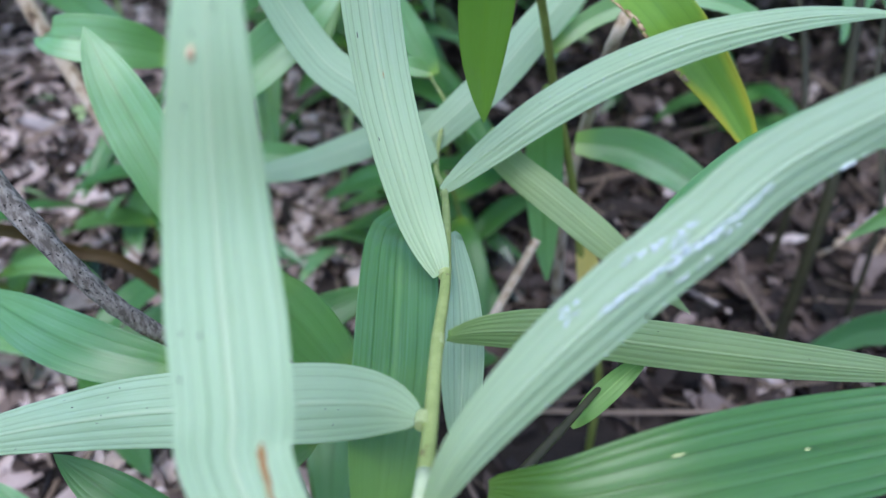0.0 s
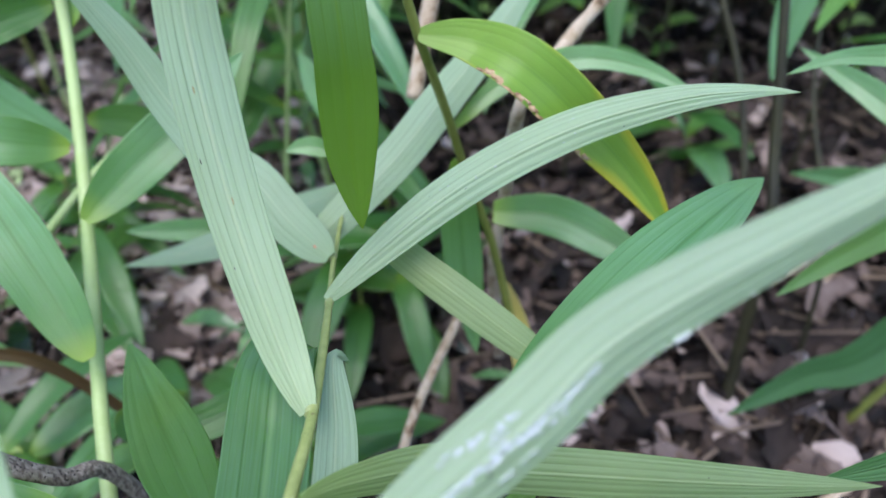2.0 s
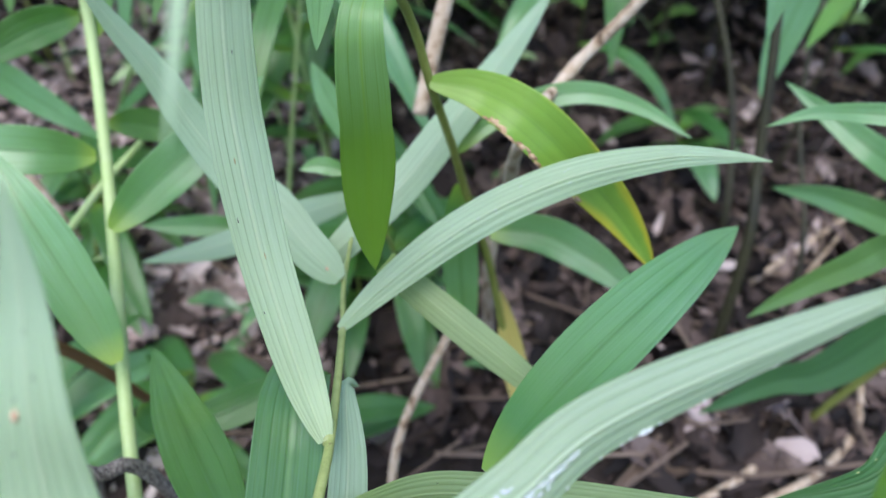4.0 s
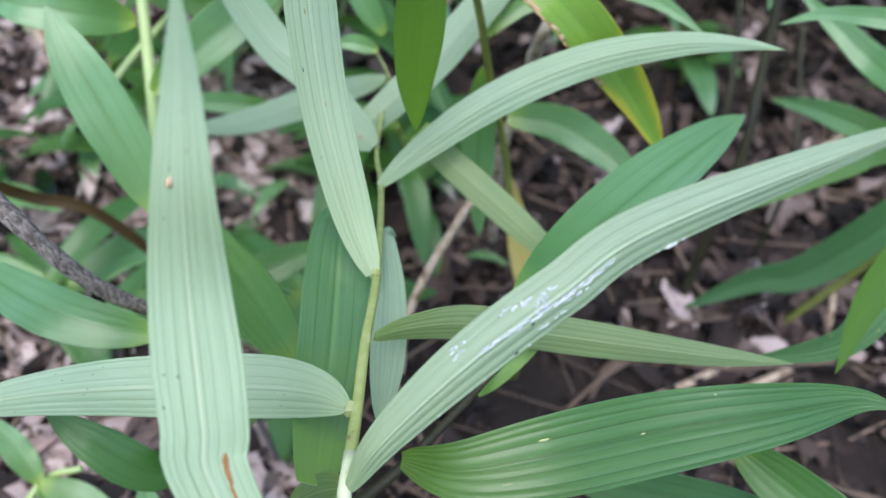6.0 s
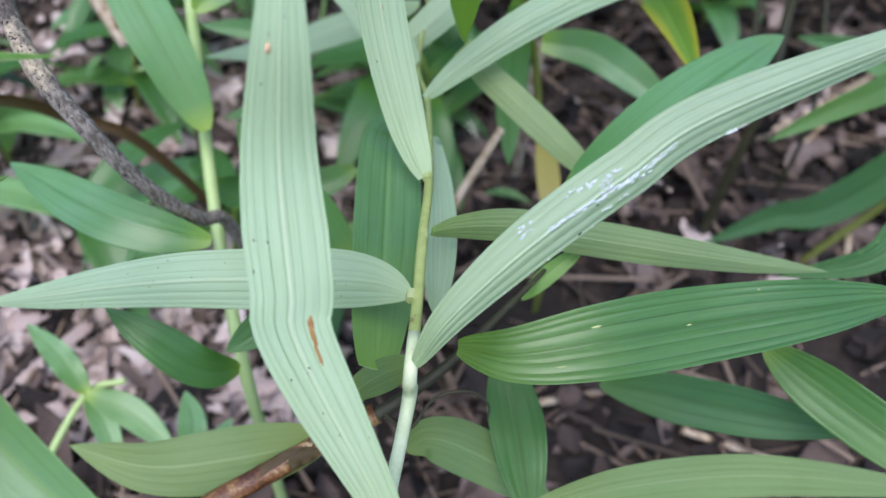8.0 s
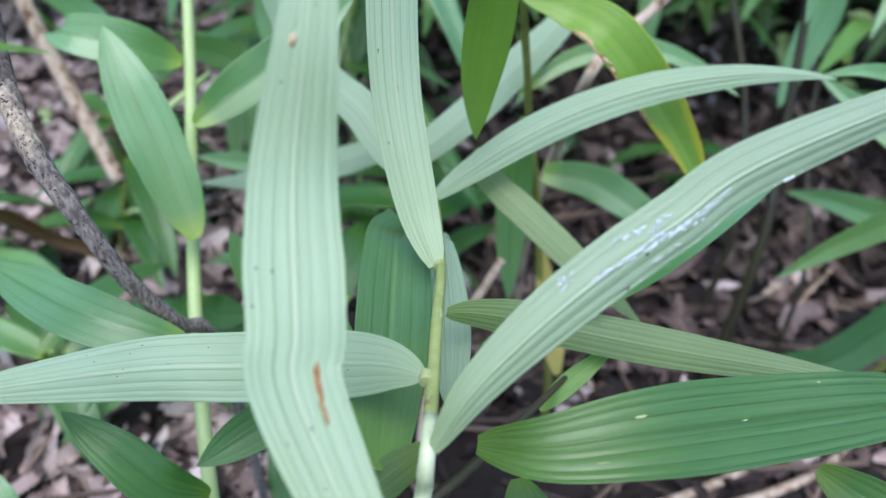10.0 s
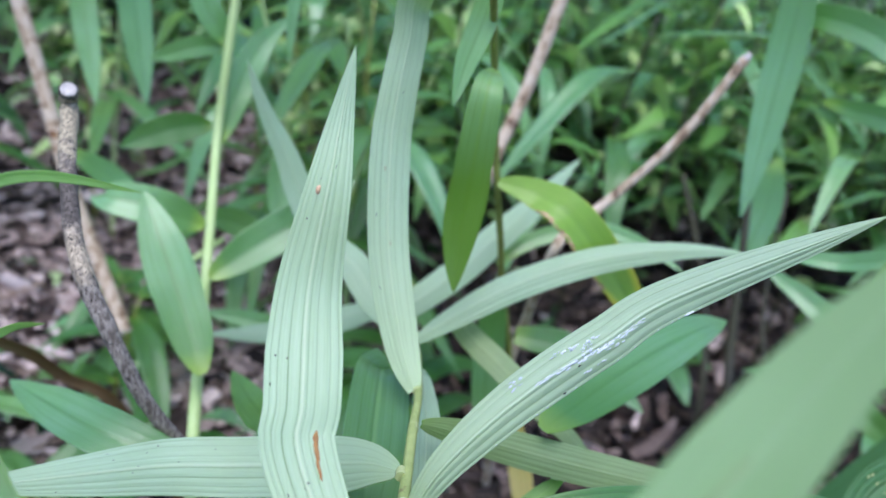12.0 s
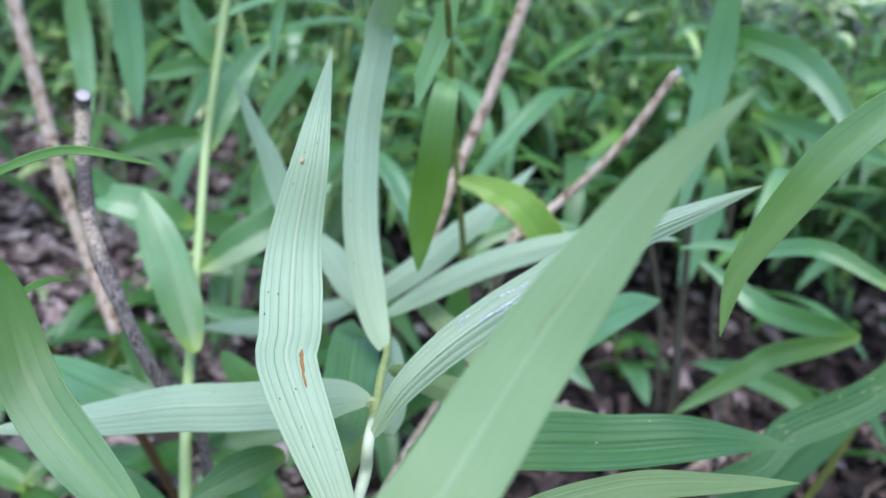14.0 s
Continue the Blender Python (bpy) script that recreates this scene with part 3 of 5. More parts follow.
def fleck(name, leaf, s, v, ds, dv, material, seed=0, lift=0.0002, label="", ragged=0.6):
    """An irregular thin patch that lies on a leaf: half sizes along and across as shares of it."""
    rnd = random.Random(seed)
    grid, n = GRIDS[leaf.data.name]
    rows, cols = grid.shape[0] - 1, grid.shape[1] - 1

    def place(a, c, up):
        x, y = min(max(a, 0), 0.9999) * rows, (min(max(c, -1), 0.9999) + 1) / 2 * cols
        i, j = min(int(x), rows - 1), min(int(y), cols - 1)
        x, y = x - i, y - j
        p = grid[i, j] * (1 - x) * (1 - y) + grid[i + 1, j] * x * (1 - y) + grid[i, j + 1] * (1 - x) * y + grid[i + 1, j + 1] * x * y
        return p + n[i] * up

    k = 14
    verts = [place(s, v, lift * 2.2)]
    for ring, up in ((0.55, 1.8), (1.0, -0.2)):
        for q in range(k):
            a = 6.283 * q / k
            r = ring * rnd.uniform(ragged, 1.15 + 0.4 * (0.6 - ragged))
            verts.append(place(s + ds * r * math.cos(a), v + dv * r * math.sin(a), lift * up))
    faces = [(0, 1 + q, 1 + (q + 1) % k) for q in range(k)] + [(1 + q, 1 + k + q, 1 + k + (q + 1) % k, 1 + (q + 1) % k) for q in range(k)]
    mesh = bpy.data.meshes.new(name)
    mesh.from_pydata([tuple(p) for p in verts], [], faces)
    mesh.polygons.foreach_set("use_smooth", [True] * len(faces))
    return part(name, mesh, leaf, label, (material,))


for q, (at, off, along, over) in enumerate(((0.366, -0.50, 0.020, 0.085), (0.340, -0.47, 0.020, 0.075), (0.316, -0.43, 0.018, 0.055), (0.302, -0.41, 0.008, 0.04))):
    fleck("stain", leaf_f, at, off, along, over, RUST, 1 + q, 0.00012, "rust-brown stain", ragged=0.75)
fleck("scab", leaf_f, 0.759, 0.40, 0.0085, 0.11, BROWN, 3, 0.0004, "round orange-brown scab", ragged=0.85)
fleck("speck", leaf_f, 0.777, 0.38, 0.002, 0.02, BLACK, 4)
for at, off in ((0.45, 0.83), (0.494, 0.73), (0.294, 0.57), (0.49, 0.42), (0.30, -0.05), (0.19, 0.1), (0.71, 0.55), (0.80, -0.2)):
    fleck("speck", leaf_f, at, off, 0.0028, 0.022, BLACK, at, 0.0001)
rnd = random.Random(3)
for leaf, count in ((leaf_f, 4), (leaf_a, 8), (leaf_w, 14), (leaf_b, 5), (leaf_h, 4)):
    for q in range(count):
        fleck("speck", leaf, rnd.uniform(0.12, 0.85), rnd.uniform(-0.8, 0.8), rnd.uniform(0.0012, 0.003), rnd.uniform(0.008, 0.024), BLACK, rnd.random(), 0.0001)
for place in ((-0.0164, 0.1706, 0.2941), (-0.0221, 0.1798, 0.3172)):
    s, v = on_leaf(leaf_a, place)
    fleck("rust_spot", leaf_a, s, v, 0.004, 0.03, TAN_SPOT, s, 0.0001)
for q in range(16):
    fleck("white_speck", leaf_b, rnd.uniform(0.2, 0.62), rnd.uniform(-0.5, 0.6), rnd.uniform(0.0012, 0.003), rnd.uniform(0.015, 0.04), WHITE, rnd.random(), 0.0002)
fleck("scab", leaf_c, 0.045, 0.1, 0.007, 0.10, BROWN, 61, 0.0003, "small orange-brown scab")
for at, off in ((0.394, -0.30), (0.35, -0.88)):
    fleck("speck", leaf_d, at, off, 0.004, 0.035, BLACK, at, 0.0003, ragged=0.4)
# a streak of dried residue along the midrib, with torn flakes beside it
for q in range(60):
    a = q / 59
    at, off = 0.315 + 0.215 * a, 0.08 - 0.36 * a ** 0.7
    thick = 0.35 + 0.65 * math.exp(-((a - 0.48) / 0.3) ** 2)
    fleck("residue_flake", leaf_d, at + rnd.gauss(0, 0.004), off + rnd.gauss(0, 0.045), rnd.uniform(0.004, 0.011), rnd.uniform(0.025, 0.08) * thick, WHITE, q, 0.00012, ragged=0.3)
for at, off, count, wide in ((0.288, 0.66, 7, 0.09), (0.282, 0.45, 5, 0.06), (0.375, 0.58, 9, 0.10), (0.40, 0.42, 8, 0.09), (0.425, 0.30, 9, 0.09), (0.44, 0.30, 5, 0.07), (0.418, 0.05, 10, 0.10), (0.469, -0.40, 6, 0.05), (0.406, -0.65, 5, 0.05), (0.431, -0.65, 4, 0.05), (0.53, -0.22, 4, 0.06)):
    for q in range(count):
        fleck("residue_flake", leaf_d, at + rnd.gauss(0, 0.007), off + rnd.gauss(0, wide * 0.6), rnd.uniform(0.0015, 0.007), rnd.uniform(0.015, wide * 0.8), WHITE, rnd.random(), 0.00022, ragged=0.25)
for q in range(5):
    fleck("residue_film", leaf_d, 0.34 + 0.04 * q, 0.02 - 0.06 * q, 0.03, 0.08, FILM, q + 300, 0.00006)
for q in range(14):
    fleck("residue_flake", leaf_d, rnd.uniform(0.1, 0.7), -0.95, rnd.uniform(0.0015, 0.003), 0.02, WHITE, rnd.random(), 0.0003)
for q in range(3):
    fleck("residue_flake", leaf_d, 0.614 + 0.005 * q, -0.97, 0.006, 0.08, WHITE, 77 + q, 0.0005, ragged=0.4)

# ---- the plant beside it, with broad glossy leaves ----
plant = thing("lily_plant", "leaning plant with broad glossy dark green leaves", "plant", (-0.03, 0.03, -0.03))
stem_part(plant, ([(-0.0149, 0.0742, 0.2084), (-0.0045, 0.0788, 0.2142), (0.0124, 0.0902, 0.2231), (0.0319, 0.1125, 0.2263), (0.0562, 0.1451, 0.2231)], 0.0056, (-0.03, -0.47, 0.88)), 0.0023, 0.0005, STEM_BROWN, rows=60, knots=((0.62, 0.25),), label="olive stem")
stem_part(plant, ([(-0.1100, 0.0700, -0.0300), (-0.1000, 0.0700, 0.0800), (-0.0770, 0.0395, 0.1850), (-0.0576, 0.0512, 0.1933), (-0.0422, 0.0597, 0.1981), (-0.0269, 0.0680, 0.2039), (-0.0080, 0.0777, 0.2117)], 0.0078, (0.24, -0.28, 0.93)), 0.0038, 0.0034, RED_BROWN, name="lower_stem", rows=70, rough=0.025, knots=((0.72, 0.2),), label="reddish brown dead sheathed stem")
for at, turn, size in ((0.60, 0.0026, 0.016), (0.72, -0.0022, 0.013), (0.80, 0.0024, 0.017), (0.90, 0.0020, 0.014)):
    line = smooth_line([(-0.0770, 0.0395, 0.1850), (-0.0576, 0.0512, 0.1933), (-0.0422, 0.0597, 0.1981), (-0.0269, 0.0680, 0.2039), (-0.0080, 0.0777, 0.2117)], 100)
    p = line[int(at * 100) - 12]
    t = unit(line[int(at * 100) - 10] - p)
    out_ = np.array((0.24, -0.28, 0.93)) * 0.0036
    part("sheath", leaf_mesh([tuple(p + out_ * 0.9), tuple(p + t * size * 0.4 + out_ * 1.1 + (0, turn * 0.3, 0)), tuple(p + t * size + out_ * 1.5 + (0, turn, 0))], 0.0055, (0.24, -0.28, 0.93), "upper", DEAD, DEAD, cols=9, rows=14, fold=-0.5, foot=0.8, wave=0.3, seed=int(at * 100)), plant, "torn brown sheath")
stem_part(plant, ([(-0.0061, 0.0771, 0.2135), (0.0024, 0.0716, 0.2163), (0.0092, 0.0788, 0.2229), (0.0188, 0.0813, 0.2246), (0.0253, 0.0783, 0.2237), (0.0257, 0.0737, 0.2216)], 0.0014, (-0.06, -0.44, 0.90)), 0.0007, 0.0003, STEM_BROWN, name="tendril", rows=50, sides=8, label="thin dark curled tendril")
leaf_j = blade(plant, ([(0.0140, 0.0829, 0.2476), (0.0285, 0.0773, 0.2559), (0.0499, 0.0805, 0.2601), (0.0816, 0.0907, 0.2582), (0.1132, 0.0974, 0.2606), (0.1384, 0.1042, 0.2588), (0.1507, 0.1018, 0.2597)], 0.0214, (-0.34, -0.47, 0.81)), side="upper", upper=GROOVED, cols=65, rows=64, seed=20, fold=0.2, veins=4, relief=0.00028)
for at, off, ds, dv in ((0.28, 0.42, 0.012, 0.035), (0.47, 0.05, 0.006, 0.02), (0.62, 0.75, 0.004, 0.03), (0.2, -0.5, 0.01, 0.02)):
    fleck("pale_spot", leaf_j, at, off, ds, dv, PALE_SPOT, at, 0.0001, "pale yellow spot")
blade(plant, ([(0.0370, 0.1203, 0.2187), (0.0465, 0.1281, 0.2252), (0.0586, 0.1362, 0.2335)], 0.0065, (-0.15, -0.55, 0.82)), side="upper", upper=LIME, seed=21)
blade(plant, ([(0.0445, 0.1315, 0.2528), (0.0575, 0.1493, 0.2517), (0.0758, 0.1689, 0.2553), (0.0967, 0.1892, 0.2595), (0.1188, 0.2109, 0.2601), (0.1373, 0.2305, 0.2564)], 0.0220, (-0.30, -0.64, 0.71)), side="upper", upper=FRESH, cols=41, seed=22)
blade(plant, ([(0.0289, 0.0345, 0.2607), (0.0494, 0.0379, 0.2715), (0.0718, 0.0384, 0.2820), (0.0935, 0.0364, 0.2880), (0.1097, 0.0327, 0.2935)], 0.0091, (-0.38, -0.34, 0.86)), seed=23, under=DULL_SHADE)
blade(plant, ([(-0.0219, 0.0713, 0.2047), (-0.0525, 0.0683, 0.1893), (-0.0826, 0.0669, 0.1793), (-0.1124, 0.0735, 0.1757)], 0.0210, (0.30, -0.31, 0.90)), seed=24, under=DULL_SHADE)
blade(plant, ([(0.0019, 0.0710, 0.2031), (0.0110, 0.0754, 0.2011), (0.0288, 0.0727, 0.1941), (0.0536, 0.0626, 0.1835)], 0.0176, (-0.10, -0.37, 0.93)), seed=25, under=DULL_SHADE)
blade(plant, ([(0.0316, 0.1037, 0.2069), (0.0368, 0.0858, 0.2029), (0.0398, 0.0692, 0.2003), (0.0422, 0.0497, 0.1987)], 0.0180, (-0.14, -0.36, 0.92)), side="upper", seed=26)
blade(plant, ([(0.0743, 0.1137, 0.1770), (0.0991, 0.1075, 0.1818), (0.1273, 0.0991, 0.1899), (0.1567, 0.0887, 0.2018)], 0.0191, (-0.34, -0.65, 0.67)), side="upper", upper=SHADED, seed=27)
blade(plant, ([(0.1203, 0.1104, 0.2175), (0.1379, 0.0933, 0.2180), (0.1581, 0.0721, 0.2211), (0.1708, 0.0561, 0.2241)], 0.0188, (-0.58, -0.56, 0.60)), side="upper", seed=28)

# ---- the plant with the straight pale stem ----
plant = thing("lily_plant", "upright plant with a pale straight stem and green leaves", "plant", (-0.08, 0.15, -0.03))
stem_part(plant, ([(-0.1290, 0.3623, 0.3671), (-0.1308, 0.3596, 0.3435), (-0.1322, 0.3510, 0.3050), (-0.1325, 0.3400, 0.2640), (-0.1190, 0.2903, 0.2261), (-0.1045, 0.2367, 0.1966), (-0.0888, 0.1822, 0.1697), (-0.0705, 0.1306, 0.1401), (-0.0630, 0.1150, 0.0600), (-0.0600, 0.1100, -0.0300)], 0.0062, (0.25, -0.83, 0.50)), 0.0026, 0.0030, STEM_PALE, rows=60, label="pale green stem")
blade(plant, ([(-0.1074, 0.2574, 0.2211), (-0.0909, 0.2719, 0.2336), (-0.0697, 0.2868, 0.2488), (-0.0457, 0.3021, 0.2695)], 0.0211, (0.26, -0.78, 0.58)), side="upper", upper=FRESH, seed=30)
blade(plant, ([(-0.1228, 0.2921, 0.2328), (-0.1428, 0.2809, 0.2433), (-0.1660, 0.2780, 0.2466), (-0.1799, 0.2919, 0.2399)], 0.0205, (0.47, -0.70, 0.54)), side="upper", upper=FRESH, seed=31)
blade(plant, ([(-0.0924, 0.2036, 0.2014), (-0.1034, 0.2159, 0.2180), (-0.1152, 0.2272, 0.2351), (-0.1269, 0.2386, 0.2515), (-0.1383, 0.2523, 0.2641)], 0.0210, (0.34, -0.78, 0.53)), side="upper", upper=FRESH, seed=32, belly=0.36, full=1.5)
blade(plant, ([(-0.0756, 0.1431, 0.2055), (-0.0977, 0.1416, 0.2115), (-0.1218, 0.1491, 0.2125), (-0.1576, 0.1692, 0.2092)], 0.0183, (0.44, -0.53, 0.73)), side="upper", upper=FRESH, seed=33)
blade(plant, ([(-0.0611, 0.1059, 0.1786), (-0.0714, 0.0997, 0.1897), (-0.0856, 0.1022, 0.2021), (-0.1029, 0.1096, 0.2082)], 0.0145, (0.32, -0.49, 0.81)), side="upper", seed=34)
blade(plant, ([(-0.1322, 0.3427, 0.2633), (-0.1275, 0.3599, 0.2927), (-0.1186, 0.3742, 0.3178), (-0.1043, 0.3859, 0.3355)], 0.0179, (0.24, -0.96, 0.16)), side="upper", upper=FRESH, seed=35)
blade(plant, ([(-0.1368, 0.3442, 0.2732), (-0.1579, 0.3361, 0.2691), (-0.1822, 0.3233, 0.2580)], 0.0175, (0.32, -0.91, 0.26)), side="upper", seed=36)
blade(plant, ([(-0.0961, 0.2086, 0.1634), (-0.0886, 0.2102, 0.1559), (-0.0778, 0.2167, 0.1509)], 0.0157, (0.24, -0.66, 0.71)), side="upper", seed=37)
blade(plant, ([(-0.1386, 0.3741, 0.3143), (-0.1523, 0.3732, 0.3353), (-0.1620, 0.3724, 0.3578)], 0.0158, (0.30, -0.95, 0.12)), side="upper", upper=FRESH, seed=38)
blade(plant, ([(-0.2250, 0.4349, 0.3640), (-0.2143, 0.4229, 0.3128), (-0.2000, 0.4060, 0.2596)], 0.0202, (0.37, -0.92, 0.15)), side="upper", upper=FRESH, seed=211)
blade(plant, ([(-0.2752, 0.4662, 0.3475), (-0.2596, 0.4485, 0.2943), (-0.2447, 0.4286, 0.2472)], 0.0174, (0.41, -0.89, 0.17)), side="upper", upper=FRESH, seed=212)
blade(plant, ([(-0.1384, 0.3739, 0.3126), (-0.1604, 0.3796, 0.3087), (-0.1901, 0.3853, 0.2952)], 0.0130, (0.31, -0.94, 0.17)), side="upper", upper=FRESH, seed=213)
blade(plant, ([(-0.0862, 0.3218, 0.3814), (-0.0894, 0.3191, 0.3535), (-0.0889, 0.3145, 0.3207)], 0.0062, (0.21, -0.97, 0.10)), side="upper", upper=FRESH, seed=214, cols=15)
blade(plant, ([(-0.2428, 0.3850, 0.2280), (-0.2200, 0.3909, 0.2125), (-0.2027, 0.3915, 0.1969), (-0.1720, 0.3903, 0.1713)], 0.0175, (0.44, -0.74, 0.50)), side="upper", upper=FRESH, seed=215)
blade(plant, ([(-0.1362, 0.3368, 0.2198), (-0.1205, 0.3451, 0.2137), (-0.0974, 0.3534, 0.2025)], 0.0168, (0.33, -0.77, 0.55)), side="upper", seed=217)
blade(plant, ([(-0.0765, 0.3420, 0.1482), (-0.1074, 0.3359, 0.1532), (-0.1336, 0.3291, 0.1583)], 0.0123, (0.28, -0.70, 0.65)), side="upper", upper=FRESH, seed=218)
blade(plant, ([(-0.1204, 0.4489, 0.2322), (-0.1163, 0.4361, 0.2059), (-0.1057, 0.4177, 0.1717)], 0.0168, (0.27, -0.83, 0.48)), side="upper", upper=FRESH, seed=219)
blade(plant, ([(-0.0141, 0.3541, 0.1956), (-0.0290, 0.3657, 0.2144), (-0.0403, 0.3768, 0.2346)], 0.0147, (0.11, -0.82, 0.55)), side="upper", upper=FRESH, seed=220)
blade(plant, ([(-0.0306, 0.1162, 0.2164), (-0.0456, 0.1092, 0.2111), (-0.0608, 0.0989, 0.2036)], 0.0137, (0.16, -0.76, 0.63)), side="upper", seed=221)
stem_part(plant, ([(-0.1523, 0.2979, 0.1833), (-0.1421, 0.3260, 0.1912), (-0.1297, 0.3509, 0.1987)], 0.0046, (0.37, -0.71, 0.60)), 0.0022, 0.0018, STEM_PALE, name="side_stem")
blade(plant, ([(-0.0199, 0.1157, 0.2364), (-0.0402, 0.1468, 0.2225), (-0.0614, 0.1792, 0.2063), (-0.0819, 0.2128, 0.1995)], 0.0204, (0.27, -0.53, 0.80)), side="upper", seed=39)
blade(plant, ([(-0.0336, 0.2355, 0.1515), (-0.0675, 0.2211, 0.1424), (-0.0961, 0.2140, 0.1417)], 0.0166, (0.23, -0.54, 0.81)), side="upper", seed=40)

# ---- the plant with the yellowing leaf ----
plant = thing("lily_plant", "thin olive-stemmed plant with one leaf turning yellow", "plant", (0.09, 0.27, -0.03))
stem_part(plant, ([(0.0038, 0.1916, 0.3875), (0.0181, 0.2529, 0.3220), (0.0249, 0.2617, 0.2925), (0.0340, 0.2742, 0.2561), (0.0396, 0.2794, 0.2321), (0.0541, 0.2847, 0.1805), (0.0670, 0.2808, 0.1221), (0.0838, 0.2720, 0.0563), (0.0900, 0.2750, -0.0300)], 0.0044, (-0.06, -0.77, 0.64)), 0.0014, 0.0024, STEM_DARK, rows=60, label="thin olive stem")
blade(plant, ([(0.0116, 0.2179, 0.3518), (0.0091, 0.1975, 0.3462), (0.0091, 0.1995, 0.3094), (0.0087, 0.1971, 0.2863), (0.0101, 0.1925, 0.2671)], 0.0142, (0.04, -0.79, 0.61)), side="upper", upper=BACKLIT, seed=50, belly=0.5, full=1.7)
blade(plant, ([(0.0067, 0.2124, 0.3932), (0.0038, 0.2073, 0.3713), (-0.0001, 0.2024, 0.3549), (-0.0021, 0.1968, 0.3396)], 0.0104, (-0.02, -0.99, 0.15)), side="upper", upper=FRESH, seed=58)
blade(plant, ([(0.0378, 0.2802, 0.2329), (0.0388, 0.2786, 0.2009), (0.0419, 0.2732, 0.1663), (0.0463, 0.2648, 0.1339)], 0.0169, (-0.06, -0.67, 0.74)), side="upper", upper=FRESH, seed=51)
leaf_y = blade(plant, ([(0.0248, 0.2598, 0.2942), (0.0419, 0.2586, 0.2922), (0.0588, 0.2477, 0.2885), (0.0790, 0.2447, 0.2701), (0.0995, 0.2422, 0.2475), (0.1155, 0.2361, 0.2254)], 0.0195, (-0.21, -0.77, 0.61)), "green leaf yellow and brown along its edge", side="upper", upper=YELLOW, seed=52)
for q in range(16):
    at = 0.21 + 0.026 * q
    fleck("dry_edge", leaf_y, at, -0.93 + 0.10 * math.sin(q * 1.3), 0.022, 0.10 + 0.06 * math.sin(q * 2.1) ** 2, DRY, q + 700, 0.00025, "curled dry brown edge", ragged=0.35)
blade(plant, ([(0.0361, 0.2979, 0.2361), (0.0584, 0.3095, 0.2509), (0.0885, 0.3127, 0.2595), (0.1142, 0.3068, 0.2573), (0.1372, 0.2954, 0.2490)], 0.0103, (-0.20, -0.83, 0.53)), side="upper", upper=FRESH, seed=53)
blade(plant, ([(-0.0191, 0.2330, 0.2230), (0.0003, 0.2537, 0.2330), (0.0160, 0.2711, 0.2417), (0.0322, 0.2938, 0.2521), (0.0519, 0.3215, 0.2638), (0.0804, 0.3631, 0.2852)], 0.0161, (-0.04, -0.81, 0.58)), seed=54, foot=0.5)
blade(plant, ([(0.0109, 0.2155, 0.2476), (0.0233, 0.2117, 0.2370), (0.0393, 0.2019, 0.2294), (0.0838, 0.1804, 0.2028)], 0.0122, (-0.07, -0.64, 0.76)), seed=55, foot=0.75, under=OLIVE_SHADE)
blade(plant, ([(0.0536, 0.2904, 0.1979), (0.0791, 0.2889, 0.1966), (0.1022, 0.2802, 0.1895), (0.1268, 0.2645, 0.1779)], 0.0185, (-0.22, -0.69, 0.69)), side="upper", upper=FRESH, seed=56, foot=0.5)
blade(plant, ([(0.0782, 0.2476, 0.0998), (0.0693, 0.2731, 0.1271), (0.0620, 0.2936, 0.1533)], 0.0132, (-0.12, -0.62, 0.78)), "withering yellow leaf", side="upper", upper=WITHER, seed=57)

# ---- plants at the edge ----
plant = thing("lily_plant", "green plant with long arching leaves over leaf litter", "plant", (0.29, 0.32, -0.03))
blade(plant, ([(0.3350, 0.3200, 0.1900), (0.2662, 0.3023, 0.0920), (0.2324, 0.3031, 0.0695), (0.1936, 0.2964, 0.0429)], 0.0260, (-0.32, -0.85, 0.41)), side="upper", upper=SHADED, seed=60)
leaf_g = blade(plant, ([(0.2474, 0.1833, 0.2811), (0.2242, 0.1746, 0.2493), (0.1886, 0.1667, 0.2283), (0.1729, 0.1563, 0.2132), (0.1415, 0.1533, 0.2006)], 0.0172, (-0.34, -0.84, 0.43)), side="upper", upper=SHADED, veins=3, relief=0.00025, cols=49, seed=61)
rnd = random.Random(9)
for q in range(22):
    fleck("pale_spot", leaf_g, rnd.uniform(0.25, 0.85), rnd.uniform(-0.8, 0.8), rnd.uniform(0.002, 0.009), rnd.uniform(0.02, 0.06), PALE_SPOT, q, 0.00012)
blade(plant, ([(0.2516, 0.2380, 0.2490), (0.2239, 0.2613, 0.2207), (0.2132, 0.2641, 0.2078), (0.1953, 0.2664, 0.1877), (0.1771, 0.2660, 0.1679)], 0.0140, (-0.41, -0.86, 0.29)), side="upper", upper=SHEEN, relief=0.00004, seed=62)
blade(plant, ([(0.3350, 0.3400, 0.1300), (0.3017, 0.3650, 0.1442), (0.2732, 0.3921, 0.1413), (0.2447, 0.4106, 0.1337)], 0.0201, (-0.36, -0.91, 0.21)), side="upper", upper=FRESH, seed=63)
blade(plant, ([(0.2561, 0.2216, 0.2818), (0.2211, 0.2479, 0.2912), (0.2000, 0.2731, 0.2779), (0.1741, 0.2755, 0.2763), (0.1540, 0.2709, 0.2723)], 0.0100, (-0.51, -0.71, 0.48)), side="upper", upper=FRESH, seed=64)
blade(plant, ([(0.2527, 0.2395, 0.2483), (0.2411, 0.3135, 0.2263), (0.2219, 0.3383, 0.2323), (0.2017, 0.3615, 0.2398)], 0.0166, (-0.47, -0.73, 0.49)), side="upper", upper=FRESH, seed=65)
